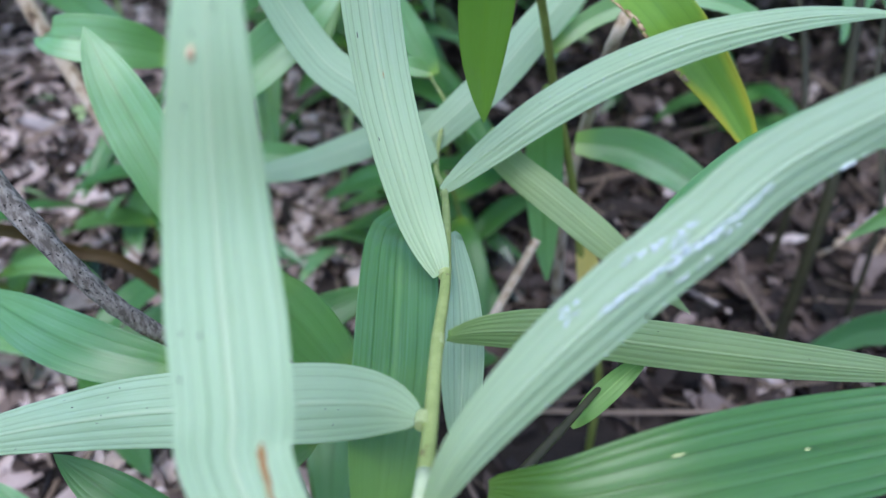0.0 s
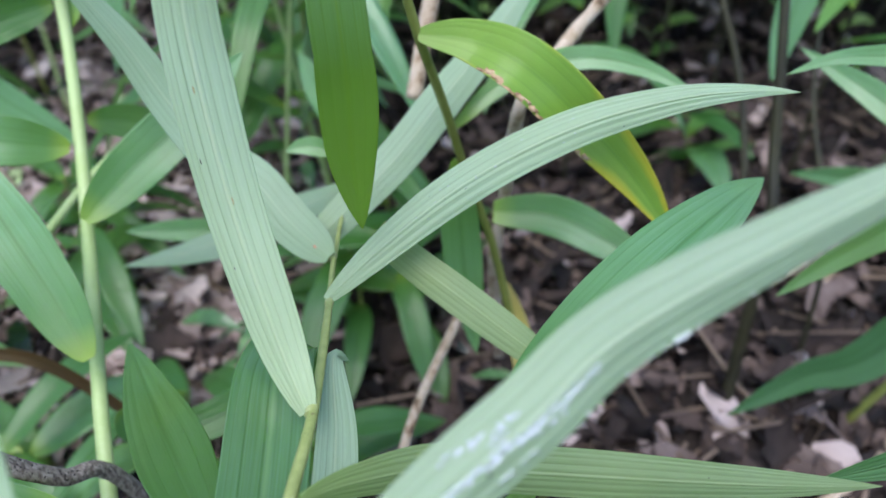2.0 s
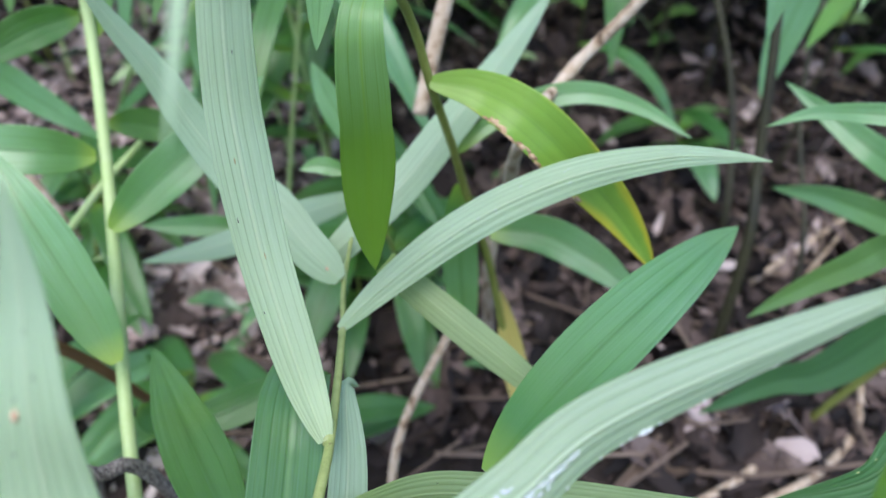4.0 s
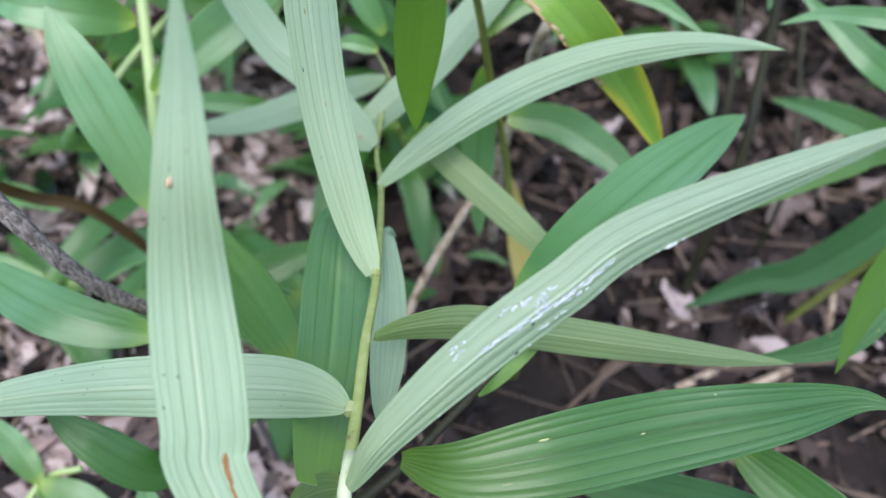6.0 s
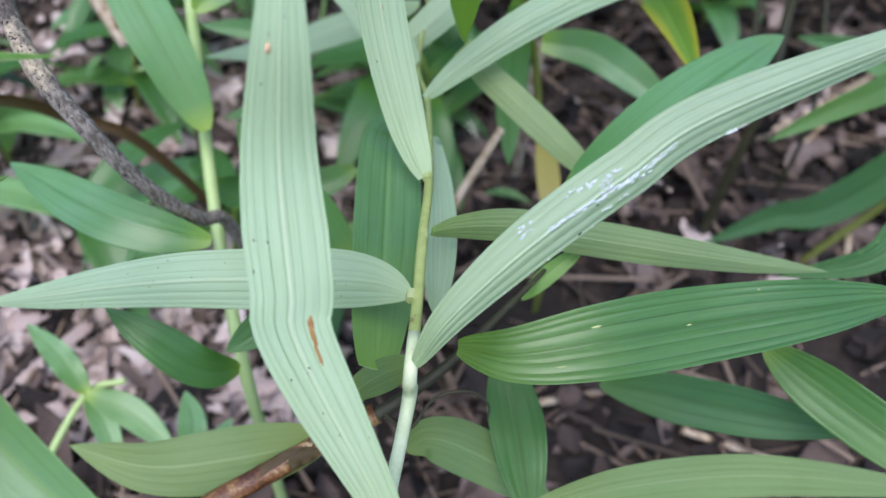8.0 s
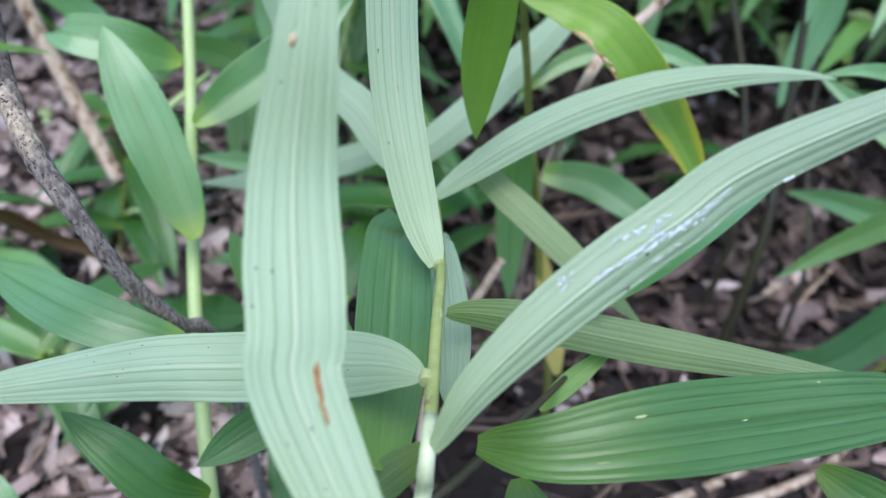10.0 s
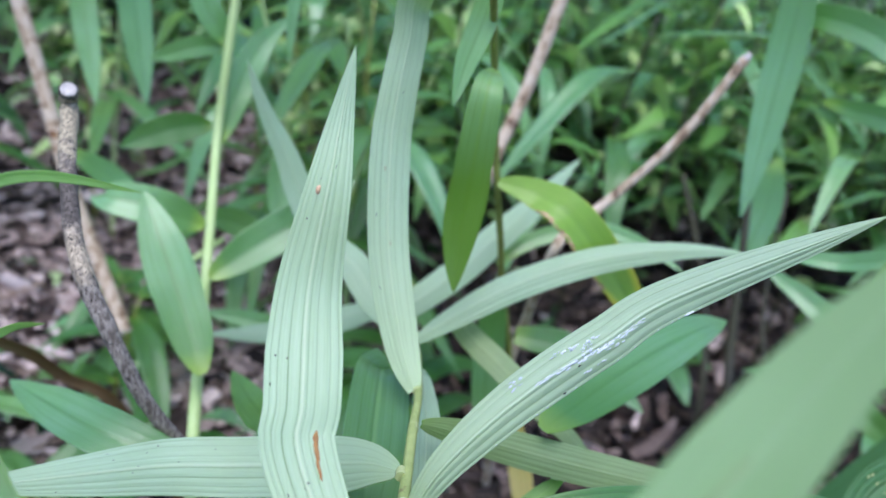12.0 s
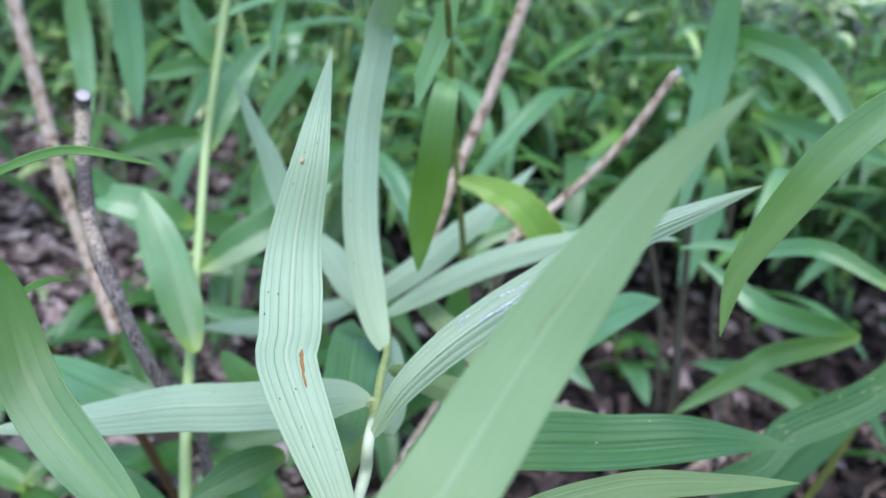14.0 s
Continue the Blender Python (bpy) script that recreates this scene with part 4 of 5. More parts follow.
blade(plant, ([(0.2521, 0.4873, 0.2770), (0.2494, 0.4737, 0.2403), (0.2410, 0.4614, 0.2072), (0.2337, 0.4473, 0.1770)], 0.0230, (-0.40, -0.80, 0.44)), side="upper", upper=FRESH, seed=66)
blade(plant, ([(0.1661, 0.0966, 0.3949), (0.1481, 0.1029, 0.3874), (0.1299, 0.1031, 0.3672), (0.1168, 0.0987, 0.3462), (0.1055, 0.0915, 0.3259), (0.1010, 0.0803, 0.3080)], 0.0124, (-0.45, -0.87, 0.21)), side="upper", upper=BACKLIT, relief=0.00002, seed=68)
blade(plant, ([(0.1822, 0.3846, 0.4257), (0.1838, 0.3775, 0.3767), (0.1828, 0.3674, 0.3318), (0.1782, 0.3469, 0.2690)], 0.0215, (-0.39, -0.91, 0.13)), side="upper", upper=FRESH, seed=201)
blade(plant, ([(0.1816, 0.4013, 0.3843), (0.2019, 0.3839, 0.3858), (0.2243, 0.3619, 0.3814), (0.2424, 0.3391, 0.3670), (0.2574, 0.3070, 0.3351)], 0.0175, (-0.42, -0.91, 0.03)), side="upper", upper=FRESH, seed=202)
blade(plant, ([(0.2193, 0.3835, 0.3392), (0.2482, 0.3474, 0.3379), (0.2803, 0.2922, 0.3331)], 0.0145, (-0.46, -0.88, 0.12)), side="upper", upper=FRESH, seed=203)
stem_part(plant, ([(0.30, 0.34, -0.03), (0.33, 0.33, 0.1), (0.337, 0.32, 0.25), (0.33, 0.31, 0.42)], 0, 0), 0.0030, 0.0020, STEM_DARK, label="olive stem")
stem_part(plant, ([(0.2140, 0.4300, 0.2620), (0.2172, 0.4107, 0.2154), (0.2194, 0.3885, 0.1632), (0.2194, 0.3646, 0.1174), (0.2190, 0.3450, -0.0250)], 0, 0), 0.0026, 0.0044, STEM_BROWN, label="thick dark stem")
stem_part(plant, ([(0.2157, 0.5799, 0.2286), (0.2456, 0.5252, 0.1428), (0.2501, 0.4693, 0.0656), (0.2500, 0.4550, -0.0250)], 0.0112, (-0.33, -0.88, 0.35)), 0.0022, 0.0030, STEM_BROWN, label="thick dark stem")
stem_part(plant, ([(0.3193, 0.5950, 0.2247), (0.2994, 0.5161, 0.1329), (0.2933, 0.4249, 0.0676), (0.2900, 0.3950, -0.0250)], 0.0080, (-0.39, -0.85, 0.36)), 0.0016, 0.0020, STEM_BROWN, label="thin dark stem")
plant = thing("lily_plant", "close green plant with a broad pale leaf", "plant", (0.0, -0.1, -0.03))
leaf_n = blade(plant, ([(-0.0058, -0.0707, 0.3126), (0.0033, -0.0495, 0.3169), (0.0150, -0.0280, 0.3253), (0.0244, -0.0164, 0.3408), (0.0332, -0.0105, 0.3576), (0.0415, -0.0079, 0.3744), (0.0513, -0.0092, 0.3899)], 0.0159, (-0.39, -0.89, 0.25)), seed=67, cols=41, rows=60, belly=0.35, fold=0.06, relief=0.00006, under=BLADE, upper=LIME)
for q in range(3):
    fleck("stain", leaf_n, 0.62 + 0.03 * q, 0.16 - 0.03 * q, 0.025, 0.07, RUST_FILM, 80 + q, 0.00008, "faint brown stain")
stem_part(plant, ([(0.02, -0.14, -0.03), (-0.02, -0.1, 0.12), (-0.01, -0.09, 0.3), (-0.0035, -0.0712, 0.3220)], 0, 0), 0.0030, 0.0020, STEM)
blade(plant, ([(-0.0437, 0.0107, 0.2702), (-0.0785, 0.0331, 0.2848), (-0.0956, 0.0476, 0.3068), (-0.1083, 0.0472, 0.3258)], 0.0139, (0.40, -0.75, 0.52)), side="upper", upper=BACKLIT, relief=0.00002, seed=69)
blade(plant, ([(-0.1125, 0.0655, 0.3255), (-0.1009, 0.0770, 0.3323), (-0.0905, 0.0842, 0.3340), (-0.0721, 0.0926, 0.3302)], 0.0028, (0.40, -0.87, 0.28)), side="upper", upper=LIME, seed=70, cols=9)
blade(plant, ([(-0.1061, 0.0649, 0.2908), (-0.1047, 0.0764, 0.2914), (-0.1033, 0.0880, 0.2900), (-0.1019, 0.0995, 0.2847)], 0.0022, (0.40, -0.87, 0.28)), side="upper", upper=LIME, seed=71, cols=9)

# ---- a low herb ----
plant = thing("herb", "low green herb with small pointed leaves on the litter", "plant", (-0.15, 0.1, -0.03))
stem_part(plant, ([(-0.1681, 0.1071, 0.0683), (-0.1532, 0.1332, 0.0858), (-0.1358, 0.1402, 0.0894)], 0.0043, (0.40, -0.35, 0.85)), 0.0020, 0.0016, STEM_PALE)
blade(plant, ([(-0.1504, 0.1307, 0.0918), (-0.1637, 0.1425, 0.1037), (-0.1782, 0.1520, 0.1165)], 0.0122, (0.43, -0.38, 0.82)), side="upper", upper=FRESH, seed=231)
blade(plant, ([(-0.1504, 0.1307, 0.0918), (-0.1413, 0.1197, 0.0834), (-0.1308, 0.1027, 0.0732)], 0.0116, (0.38, -0.32, 0.87)), side="upper", upper=FRESH, seed=232)
blade(plant, ([(-0.1504, 0.1307, 0.0918), (-0.1294, 0.1252, 0.0857), (-0.1059, 0.1107, 0.0780)], 0.0145, (0.35, -0.34, 0.87)), side="upper", upper=FRESH, seed=233)
blade(plant, ([(-0.0967, 0.1063, 0.0846), (-0.0971, 0.1184, 0.0946), (-0.1010, 0.1295, 0.1060)], 0.0131, (0.28, -0.34, 0.90)), side="upper", upper=FRESH, seed=234)
blade(plant, ([(-0.0955, 0.1065, 0.0843), (-0.0872, 0.1122, 0.0884), (-0.0787, 0.1223, 0.0963)], 0.0086, (0.26, -0.32, 0.91)), side="upper", upper=FRESH, seed=235)

plant = thing("dead_leaf", "long dark brown dead strap leaf leaning over the litter", "dead leaf", (-0.10, 0.29, -0.02))
blade(plant, ([(-0.2243, 0.1991, 0.2057), (-0.2110, 0.2157, 0.1948), (-0.1937, 0.2392, 0.1730), (-0.1824, 0.2551, 0.1488), (-0.1550, 0.2697, 0.1160), (-0.1000, 0.2900, -0.0200)], 0.0064, (0.39, -0.74, 0.55)), side="upper", upper=DEAD, under=DEAD, seed=236, fold=0.4, foot=0.5)

# ---- dead sticks ----
stick = thing("stick", "dead grey stick with a cut end, standing in the soil", "stick", (-0.07, 0.2, -0.03))
STICK = ([(-0.1402, 0.1908, 0.3236), (-0.1426, 0.1952, 0.3180), (-0.1392, 0.1885, 0.3128), (-0.1314, 0.1710, 0.3010), (-0.1183, 0.1501, 0.2790), (-0.1056, 0.1452, 0.2541), (-0.0947, 0.1478, 0.2265), (-0.0845, 0.1568, 0.2011), (-0.0780, 0.1720, 0.1765), (-0.0700, 0.1900, 0.0700), (-0.0650, 0.2000, -0.0300)], 0.0081, (0.34, -0.82, 0.46))
stem_part(stick, STICK, 0.0031, 0.0022, BARK, name="bark", rows=120, rough=0.04, knots=((0.02, 0.15), (0.2, 0.18), (0.24, 0.1)), cap=PITH, sides=16)
def disc_mesh(name, place, normal, radius, k=18):
    """A rough round end face, slightly hollow, with a rim."""
    rnd = random.Random(5)
    n = Vector(normal).normalized()
    u = n.orthogonal().normalized()
    w = n.cross(u)
    verts = [tuple(Vector(place) + n * 0.0002)]
    for ring, up in ((0.55, 0.0003), (0.85, 0.0007), (1.04, 0.0003), (1.04, -0.0012)):
        for q in range(k):
            a, r = 6.2832 * q / k, radius * ring * rnd.uniform(0.96, 1.04)
            verts.append(tuple(Vector(place) + u * r * math.cos(a) + w * r * math.sin(a) + n * up * rnd.uniform(0.7, 1.2)))
    faces = [(0, 1 + q, 1 + (q + 1) % k) for q in range(k)]
    faces += [(1 + g * k + q, 1 + (g + 1) * k + q, 1 + (g + 1) * k + (q + 1) % k, 1 + g * k + (q + 1) % k) for g in range(3) for q in range(k)]
    mesh = bpy.data.meshes.new(name)
    mesh.from_pydata(verts, [], faces)
    return mesh


line = smooth_line(STICK[0], 120)
part("bark_rim", disc_mesh("bark_rim", line[0], line[0] - line[2], 0.0033), stick, "", (BLACK,))
part("cut_end", disc_mesh("cut_end", line[0] + unit(line[0] - line[2]) * 0.0005, line[0] - line[2], 0.0027), stick, "pale cut end", (PITH,))
part("knot", disc_mesh("knot", line[24] + np.array((0.0014, -0.0020, 0)), (0.5, -0.8, 0.2), 0.0016), stick, "", (BARK,))
part("knot", disc_mesh("knot", line[52] + np.array((-0.0014, -0.0020, 0)), (-0.5, -0.8, 0.2), 0.0014), stick, "", (BARK,))
stick = thing("stick", "thin pale broken stick leaning among leaves", "stick", (0.06, 0.33, -0.03))
stem_part(stick, ([(0.1439, 0.3252, 0.3612), (0.1218, 0.3262, 0.3132), (0.0839, 0.3231, 0.2614), (0.0624, 0.2800, 0.2587), (0.0605, 0.3094, 0.1975), (0.0567, 0.3120, 0.1484), (0.0632, 0.3307, 0.0586)], 0.0071, (-0.14, -0.93, 0.33)), 0.0026, 0.0030, TAN, name="bark", rows=110, rough=0.05, knots=((0.3, 0.18), (0.52, 0.25), (0.75, 0.15)), cap=PITH)
part("knob", tube_mesh("knob", [(0.1422, 0.3254, 0.3578), (0.1434, 0.3252, 0.3602), (0.1448, 0.3251, 0.3628), (0.1456, 0.3250, 0.3642)], 0.0026, 0.0016, rows=20, rough=0.06, knots=((0.45, 0.3), (0.6, 0.25))), stick, "pale frayed tip", (PITH,))
stick = thing("stick", "tan leaning dead stalk behind the leaves", "stick", (0.0, 0.35, -0.03))
stem_part(stick, ([(0.0577, 0.3984, 0.3990), (0.0426, 0.3847, 0.3204), (0.0296, 0.3706, 0.2742), (0.0177, 0.3485, 0.2223)], 0.0093, (-0.05, -0.97, 0.25)), 0.0041, 0.0040, TAN, name="bark", rows=60, rough=0.02)
part("leaf_scar", disc_mesh("leaf_scar", (0.0361, 0.3745, 0.2960), (0.1, -0.97, 0.2), 0.0026), stick, "", (RED_BROWN,))
stick = thing("stick", "tan dead stalk leaning over the litter", "stick", (-0.2, 0.37, -0.03))
stem_part(stick, ([(-0.2943, 0.4206, 0.3297), (-0.2720, 0.4117, 0.2602), (-0.2526, 0.3995, 0.2076), (-0.2305, 0.3866, 0.1629), (-0.1983, 0.3657, 0.1089)], 0.0111, (0.42, -0.85, 0.32)), 0.0050, 0.0050, TAN, name="bark", rows=60, rough=0.02)
part("leaf_scar", disc_mesh("leaf_scar", (-0.2605, 0.4005, 0.2310), (0.42, -0.85, 0.32), 0.003), stick, "", (RED_BROWN,))
stick = thing("stick", "short tan twig stuck in the soil", "stick", (0.01, 0.21, -0.03))
stem_part(stick, ([(0.0386, 0.2640, 0.1612), (0.0182, 0.2444, 0.1199), (0.0100, 0.2281, 0.0950), (0.0093, 0.2124, 0.0744)], 0.0055, (0.02, -0.51, 0.86)), 0.0022, 0.0026, TAN, name="bark", rows=50, rough=0.03)


for spec, r in ((([(0.1811, 0.2476, -0.0201), (0.2311, 0.2628, -0.0100), (0.2892, 0.2919, -0.0071), (0.3274, 0.3271, -0.0074), (0.3465, 0.3651, -0.0093)], 0.0063, (-0.45, -0.46, 0.76)), 0.0036), (([(0.1324, 0.2392, -0.0100), (0.1750, 0.2549, -0.0068), (0.2233, 0.2788, -0.0109), (0.2650, 0.3069, -0.0180)], 0.0059, (-0.36, -0.46, 0.81)), 0.0034), (([(0.2970, 0.4753, -0.0127), (0.3769, 0.5373, -0.0128), (0.4746, 0.6086, -0.0018)], 0.0053, (-0.46, -0.66, 0.59)), 0.0026), (([(0.3244, 0.4593, -0.0109), (0.3565, 0.4942, -0.0087), (0.3980, 0.5407, -0.0091)], 0.0045, (-0.46, -0.64, 0.62)), 0.0022), (([(0.1833, 0.1876, -0.0081), (0.2186, 0.1779, -0.0063), (0.2473, 0.1707, -0.0068), (0.2860, 0.1685, -0.0033)], 0.0045, (-0.45, -0.36, 0.82)), 0.0026), (([(0.0677, 0.1937, -0.0114), (0.1012, 0.1991, -0.0084), (0.1453, 0.2139, -0.0121)], 0.0046, (-0.19, -0.44, 0.88)), 0.0028)):
    lain = [(x, y, ground_height(x, y) + 0.012) for x, y, z in spec[0]]
    twig = thing("twig", "pale dry twig lying on the leaf litter", "twig", lain[0], group="twigs on the litter")
    stem_part(twig, (lain, 0, 0), r, r * 0.75, TAN, name="bark", rows=40, rough=0.04)


# ---- undergrowth behind ----
def wild_plant(seed, bare=False):
    """A leafy stalk of the undergrowth, 0.3 to 0.45 m tall."""
    rnd = random.Random(seed)
    own = thing("leafy_stalk", "tall stalk, bare and dark below, leafy at its top" if bare else "slender green woodland stalk with narrow arching leaves", "plant", group="undergrowth stalks")
    tall = rnd.uniform(0.30, 0.47) if bare else rnd.uniform(0.30, 0.52)
    lean = Vector((rnd.uniform(-0.09, 0.09), rnd.uniform(-0.09, 0.06), 0))
    line = [(lean.x * q * q, lean.y * q * q, tall * q) for q in (0, 0.33, 0.66, 1)]
    part("stem", tube_mesh("stem", line, 0.0022, 0.0012, sides=6, rows=14), own, "", (STEM_BROWN if bare else STEM_DARK if rnd.random() < 0.5 else STEM_PALE,))
    turn = rnd.uniform(0, 6.28)
    for q in range(rnd.randint(7, 10)):
        h = (0.42 + 0.58 * q / 9 if bare else 0.3 + 0.7 * q / 9) + rnd.uniform(-0.03, 0.03)
        h = min(h, 0.99)
        turn += 2.4 + rnd.uniform(-0.5, 0.5)
        foot = Vector((lean.x * h * h, lean.y * h * h, tall * h))
        out_ = Vector((math.cos(turn), math.sin(turn), 0))
        size, rise = rnd.uniform(0.10, 0.18), rnd.uniform(0.1, 0.7)
        p = [foot + out_ * size * d + Vector((0, 0, size * (rise * d - rnd.uniform(0.5, 0.9) * d * d))) for d in (0, 0.35, 0.7, 1)]
        part("leaf", leaf_mesh([tuple(a) for a in p], rnd.uniform(0.015, 0.025), (0.2 * out_.x, 0.2 * out_.y, 1), "upper", rnd.choice((FRESH, FRESH, LIME, UPPER) if bare else (UPPER, UPPER, FRESH)), cols=7, rows=12, seed=seed * 20 + q), own)
    return own


rnd = random.Random(7)
kinds = [wild_plant(100 + q) for q in range(10)]
spots = []
while len(spots) < 320:
    y = 0.50 + 1.7 * rnd.random() ** 1.2
    x = rnd.uniform(-0.35 - 0.62 * y, 0.35 + 0.62 * y)
    if y < 0.85 and -0.05 < x < 0.55 and rnd.random() < 0.93:
        continue
    if y < 1.35 and x > 0.05 and (y < 1.0 or rnd.random() < 0.5):
        continue
    if y < 1.3 and -0.8 < x < -0.12 and rnd.random() < 0.9:
        continue
    if all((x - a) ** 2 + (y - b) ** 2 > 0.035 ** 2 for a, b in spots):
        spots.append((x, y))
for q, (x, y) in enumerate(spots):
    m = pose(x, y, ground_height(x, y) - 0.004, rnd.uniform(-8, 8), rnd.uniform(-8, 8), rnd.uniform(0, 360))
    if q < len(kinds):
        kinds[q].matrix_basis = m
    else:
        copy_thing(kinds[q % len(kinds)], m)


bare_kinds = [wild_plant(140 + q, True) for q in range(4)]
spots = []
while len(spots) < 52:
    x, y = rnd.uniform(0.02, 0.95), rnd.uniform(0.62, 1.3)
    if x < 0.1 + 0.75 * y and all((x - a) ** 2 + (y - c) ** 2 > 0.05 ** 2 for a, c in spots):
        spots.append((x, y))
for q, (x, y) in enumerate(spots):
    m = pose(x, y, ground_height(x, y) - 0.004, rnd.uniform(-6, 6), rnd.uniform(-6, 6), rnd.uniform(0, 360))
    if q < len(bare_kinds):
        bare_kinds[q].matrix_basis = m
    else:
        copy_thing(bare_kinds[q % len(bare_kinds)], m)


def low_plant(seed):
    """A low herb with a few broad leaves close over the litter."""
    rnd = random.Random(seed)
    own = thing("low_herb", "low dark green herb with broad leaves over the litter", "plant", group="low herbs")
    tall = rnd.uniform(0.06, 0.13)
    line = [(0.02 * q * q, -0.01 * q, tall * q) for q in (0, 0.33, 0.66, 1)]
    part("stem", tube_mesh("stem", line, 0.0018, 0.0010, sides=6, rows=10), own, "", (STEM_DARK,))
    turn = rnd.uniform(0, 6.28)
    for q in range(6):
        h = 0.35 + 0.13 * q
        turn += 2.2 + rnd.uniform(-0.4, 0.4)
        foot, out_ = Vector((0.02 * h * h, -0.01 * h, tall * h)), Vector((math.cos(turn), math.sin(turn), 0))
        size, rise = rnd.uniform(0.06, 0.11), rnd.uniform(0.1, 0.6)
        p = [foot + out_ * size * d + Vector((0, 0, size * (rise * d - 0.6 * d * d))) for d in (0, 0.35, 0.7, 1)]
        part("leaf", leaf_mesh([tuple(a) for a in p], rnd.uniform(0.018, 0.028), (0.2 * out_.x, 0.2 * out_.y, 1), "upper", rnd.choice((UPPER, UPPER, FRESH)), cols=9, rows=14, seed=seed * 20 + q), own)
    return own


rnd = random.Random(21)
herbs = [low_plant(500 + q) for q in range(4)]
for q in range(12):
    if q < 10:
        x, y = rnd.uniform(-0.30, 0.05), rnd.uniform(0.24, 0.52)
    else:
        x, y = rnd.uniform(0.12, 0.55), rnd.uniform(0.42, 0.9)
    m = pose(x, y, ground_height(x, y) - 0.004, rnd.uniform(-10, 10), rnd.uniform(-10, 10), rnd.uniform(0, 360))
    if q < len(herbs):
        herbs[q].matrix_basis = m
    else:
        copy_thing(herbs[q % len(herbs)], m)


def leaf_blocks(rnd, count, place, size, width, lift):
    """Many small bent blades, as blocks for one mesh."""
    blocks = []
    for _ in range(count):
        foot = np.array(place(rnd))
        a = rnd.uniform(0, 6.28)
        out_, across = np.array((math.cos(a), math.sin(a), 0)), np.array((-math.sin(a), math.cos(a), 0))
        L, w, r = rnd.uniform(*size), rnd.uniform(*width), rnd.uniform(*lift)
        roll = rnd.uniform(-0.6, 0.6)
        rows = []
        for d, k in ((0, 0.25), (0.25, 0.9), (0.5, 1.0), (0.78, 0.6), (1, 0.04)):
            mid = foot + out_ * L * d + np.array((0, 0, L * (r * d - 0.75 * d * d)))
            side = across * w * k / 2 + np.array((0, 0, roll * w * k / 2))
            rows += [mid - side + (0, 0, 0.12 * w * k), mid, mid + side + (0, 0, 0.12 * w * k)]
        f = [(q * 3 + e, q * 3 + e + 3, q * 3 + e + 4, q * 3 + e + 1) for q in range(4) for e in (0, 1)]
        blocks.append((np.array(rows), f))
    return blocks


def far_spot(rnd):
    y = 1.3 + 2.6 * rnd.random()
    x = rnd.uniform(-0.9 - 0.9 * y, 0.9 + 0.9 * y)
    return x, y, ground_height(x, y) + rnd.uniform(0.02, 0.30 + 0.14 * y)


def low_spot(rnd):
    y = 0.35 + 1.5 * rnd.random()
    x = rnd.uniform(-0.4 - 0.6 * y, 0.1 + 0.1 * y)
    return x, y, ground_height(x, y) + rnd.uniform(0.0, 0.06)


# unseen leaves added beside and behind, closing off the low sky
def unseen_spot(rnd):
    while True:
        a, r = rnd.uniform(0, 6.283), 0.95 + 3.2 * rnd.random()
        x, y = r * math.cos(a), 0.1 + r * math.sin(a)
        if y < 1.4 and not (y > 0.2 and abs(x) < 0.6 + 0.7 * y):
            return x, y, ground_height(x, y) + rnd.uniform(0.0, 0.10 + 0.12 * r)


# the darkest and palest leaf tones stand in for shaded gaps and highlights
GREENS = plain_material("undergrowth_leaf", [(0.36, (0.008, 0.022, 0.008)), (0.47, (0.036, 0.090, 0.030)), (0.57, (0.135, 0.27, 0.105)), (0.68, (0.46, 0.60, 0.30))], 30, 0.22, 0.2, 0.001, island=True)
rnd = random.Random(11)
mesh = joined_mesh("undergrowth", leaf_blocks(rnd, 6600, far_spot, (0.07, 0.19), (0.012, 0.028), (0.0, 1.0)) + leaf_blocks(rnd, 6000, unseen_spot, (0.12, 0.28), (0.025, 0.045), (0.0, 1.0)))
mesh.materials.append(GREENS)
tagged(new("undergrowth", mesh), "dense green undergrowth of narrow leaves", "undergrowth", kind="stuff")


def bush_spot(rnd):
    """Tufts of small leaves in the depth of the thicket."""
    k = rnd.randrange(70)
    own = random.Random(900 + k)
    y = own.uniform(0.85, 1.9)
    x = own.uniform(-0.25 - 0.35 * y, 0.2 + 0.55 * y)
    h = own.uniform(0.12, 0.42 + 0.12 * y)
    return x + rnd.gauss(0, 0.035), y + rnd.gauss(0, 0.035), ground_height(x, y) + h * rnd.random() ** 0.5


BRIGHT = plain_material("small_light_leaf", [(0.30, (0.05, 0.14, 0.03)), (0.48, (0.16, 0.33, 0.07)), (0.62, (0.34, 0.52, 0.14)), (0.75, (0.55, 0.68, 0.30))], 40, 0.3, 0.2, 0.001, island=True)
mesh = joined_mesh("small_leaves", leaf_blocks(rnd, 3600, bush_spot, (0.02, 0.055), (0.009, 0.020), (-0.2, 0.9)))
mesh.materials.append(BRIGHT)
tagged(new("small_leaves", mesh), "tufts of small yellow-green leaves in the thicket", "undergrowth", kind="stuff")
mesh = joined_mesh("seedlings", leaf_blocks(rnd, 200, low_spot, (0.02, 0.06), (0.008, 0.016), (0.2, 1.0)))
mesh.materials.append(GREENS)
tagged(new("seedlings", mesh), "small green seedlings among dead leaves", "seedlings", kind="stuff")


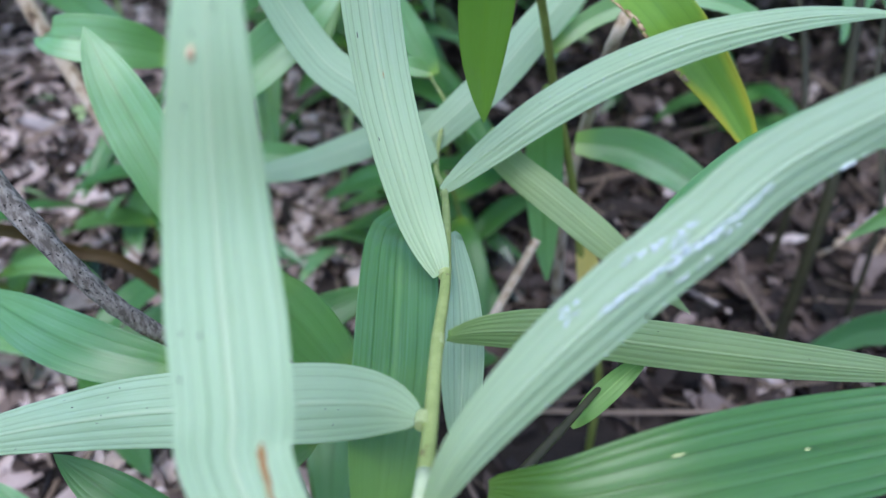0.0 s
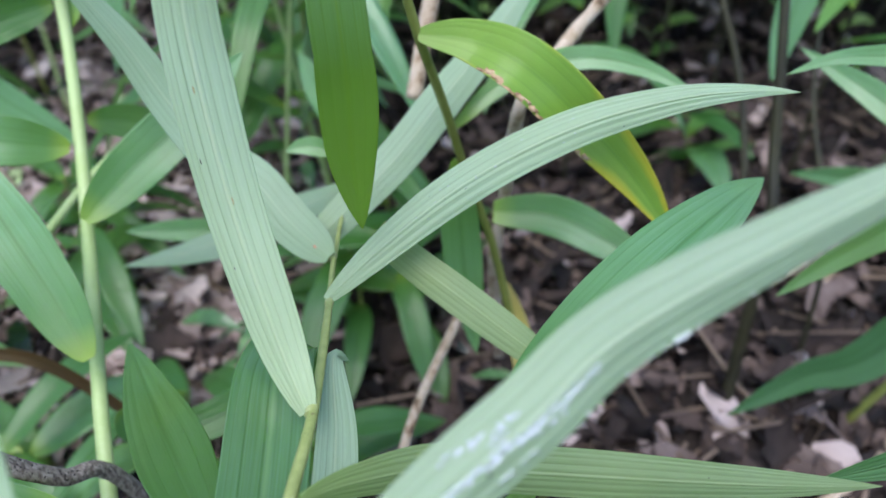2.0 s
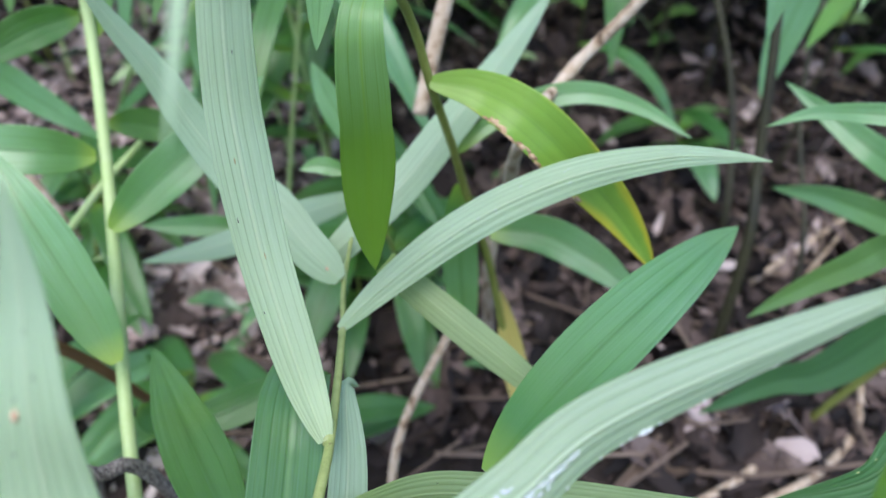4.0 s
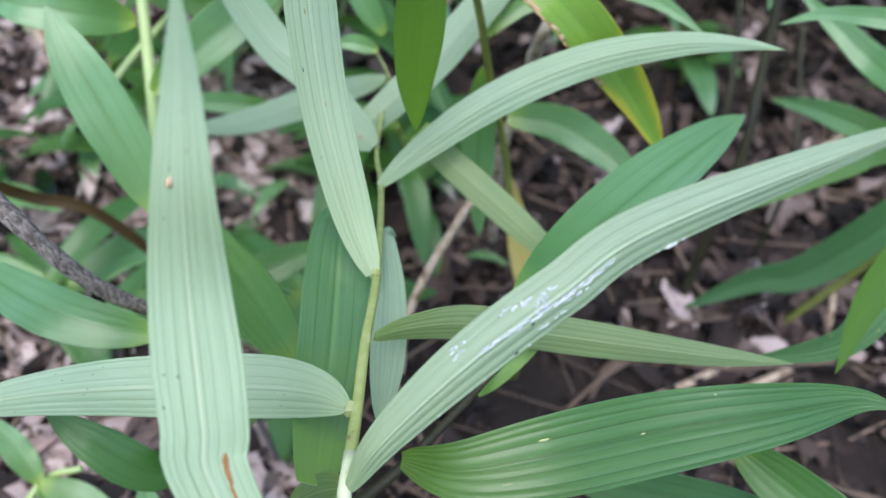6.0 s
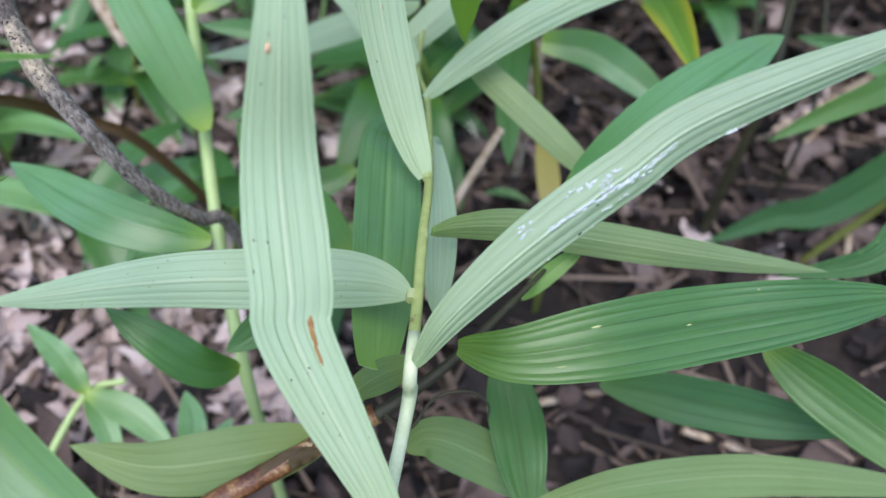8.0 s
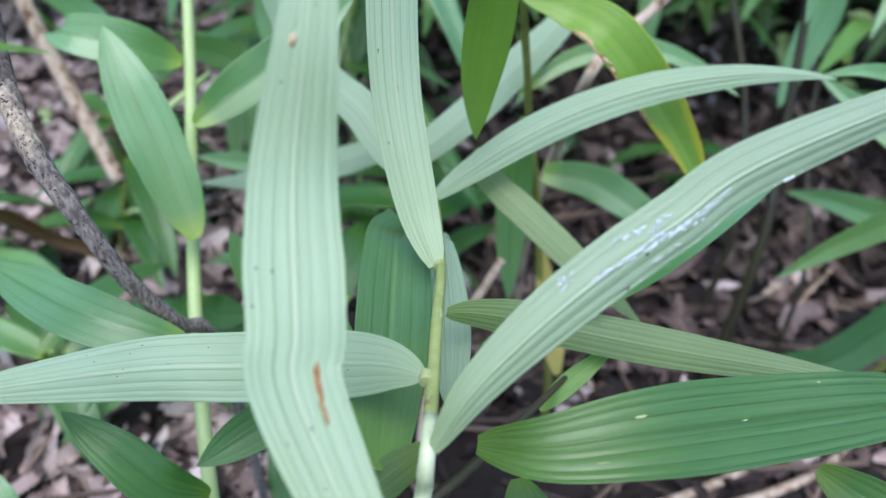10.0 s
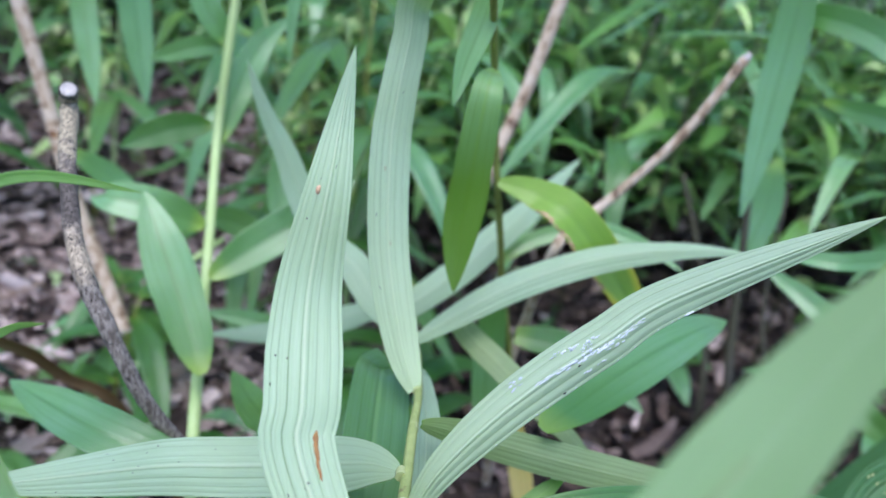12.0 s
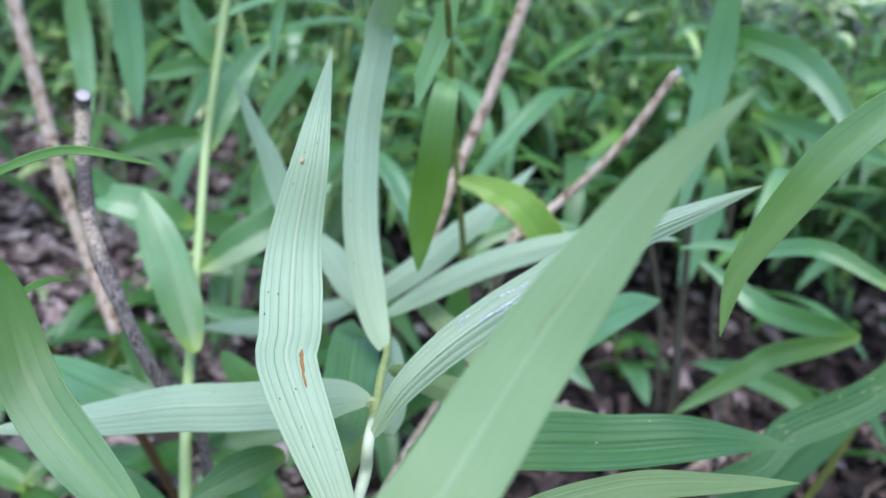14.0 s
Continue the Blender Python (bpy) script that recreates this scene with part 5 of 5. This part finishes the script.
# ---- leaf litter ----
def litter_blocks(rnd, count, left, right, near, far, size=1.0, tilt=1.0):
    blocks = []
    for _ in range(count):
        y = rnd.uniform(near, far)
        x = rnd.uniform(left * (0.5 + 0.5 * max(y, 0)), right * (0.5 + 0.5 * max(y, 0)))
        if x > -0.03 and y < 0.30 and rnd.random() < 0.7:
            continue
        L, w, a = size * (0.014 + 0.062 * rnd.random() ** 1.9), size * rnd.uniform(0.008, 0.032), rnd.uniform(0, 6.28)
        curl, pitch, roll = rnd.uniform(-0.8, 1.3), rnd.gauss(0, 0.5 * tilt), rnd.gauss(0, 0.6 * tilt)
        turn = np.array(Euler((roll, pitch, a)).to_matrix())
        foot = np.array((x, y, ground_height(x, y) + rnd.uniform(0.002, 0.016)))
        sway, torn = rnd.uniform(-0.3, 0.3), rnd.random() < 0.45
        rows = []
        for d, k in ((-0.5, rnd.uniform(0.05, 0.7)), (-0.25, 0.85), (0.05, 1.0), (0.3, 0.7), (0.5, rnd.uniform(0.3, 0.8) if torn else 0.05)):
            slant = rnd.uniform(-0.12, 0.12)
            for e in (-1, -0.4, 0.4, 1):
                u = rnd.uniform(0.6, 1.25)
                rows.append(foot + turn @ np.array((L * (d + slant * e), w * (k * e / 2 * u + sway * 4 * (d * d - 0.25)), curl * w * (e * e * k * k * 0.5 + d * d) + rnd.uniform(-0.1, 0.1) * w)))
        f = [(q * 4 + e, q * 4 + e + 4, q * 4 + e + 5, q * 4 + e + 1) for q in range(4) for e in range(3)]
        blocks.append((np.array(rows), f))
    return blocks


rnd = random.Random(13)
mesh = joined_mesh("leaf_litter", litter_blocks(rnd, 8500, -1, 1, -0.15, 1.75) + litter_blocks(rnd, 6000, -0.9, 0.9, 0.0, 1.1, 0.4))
mesh.materials.append(DIM_LITTER)
tagged(new("leaf_litter", mesh), "brown dead leaves on the soil, their tone lowered for shade", "leaf litter", kind="stuff")
# spread mostly on the left, where colour makes the floor look better lit
mesh = joined_mesh("pale_lit_leaf_litter", litter_blocks(rnd, 5200, -1.1, -0.08, 0.15, 1.6, 0.85, 0.5) + litter_blocks(rnd, 13000, -1.1, -0.08, 0.15, 1.6, 0.4, 0.6) + litter_blocks(rnd, 420, 0.0, 1, 0.3, 1.3, 0.8))
mesh.materials.append(PALE_LIT_LITTER)
tagged(new("pale_lit_leaf_litter", mesh), "pale pinkish grey dead leaves on top, brighter light in their colour", "leaf litter", kind="stuff")


def straw_blocks(rnd, count):
    blocks = []
    for _ in range(count):
        y = 0.0 + 1.5 * rnd.random()
        x = rnd.uniform(-0.45 - 0.5 * y, 0.45 + 0.5 * y)
        L, r, a, p = rnd.uniform(0.03, 0.15), rnd.uniform(0.0005, 0.0022), rnd.uniform(0, 6.28), rnd.gauss(0.06, 0.16)
        way = np.array((math.cos(a) * math.cos(p), math.sin(a) * math.cos(p), math.sin(p)))
        s1 = unit(np.cross(way, (0, 0, 1)))
        s2 = np.cross(way, s1)
        c = np.array((x, y, ground_height(x, y) + 0.008 + abs(p) * L * 0.4))
        bend = rnd.uniform(-0.5, 0.5)
        rows = [c + way * L * d + s1 * bend * L * d * d + (s1 * math.cos(t) + s2 * math.sin(t)) * r for d in (-0.5, 0, 0.5) for t in (0, 2.1, 4.2)]
        f = [(q * 3 + e, q * 3 + (e + 1) % 3, q * 3 + 3 + (e + 1) % 3, q * 3 + 3 + e) for q in (0, 1) for e in range(3)]
        blocks.append((np.array(rows), f))
    return blocks


mesh = joined_mesh("straw", straw_blocks(rnd, 1000))
mesh.materials.append(STRAW)
tagged(new("straw", mesh), "dry straw and fine twigs on the dead leaves", "straw", kind="stuff")
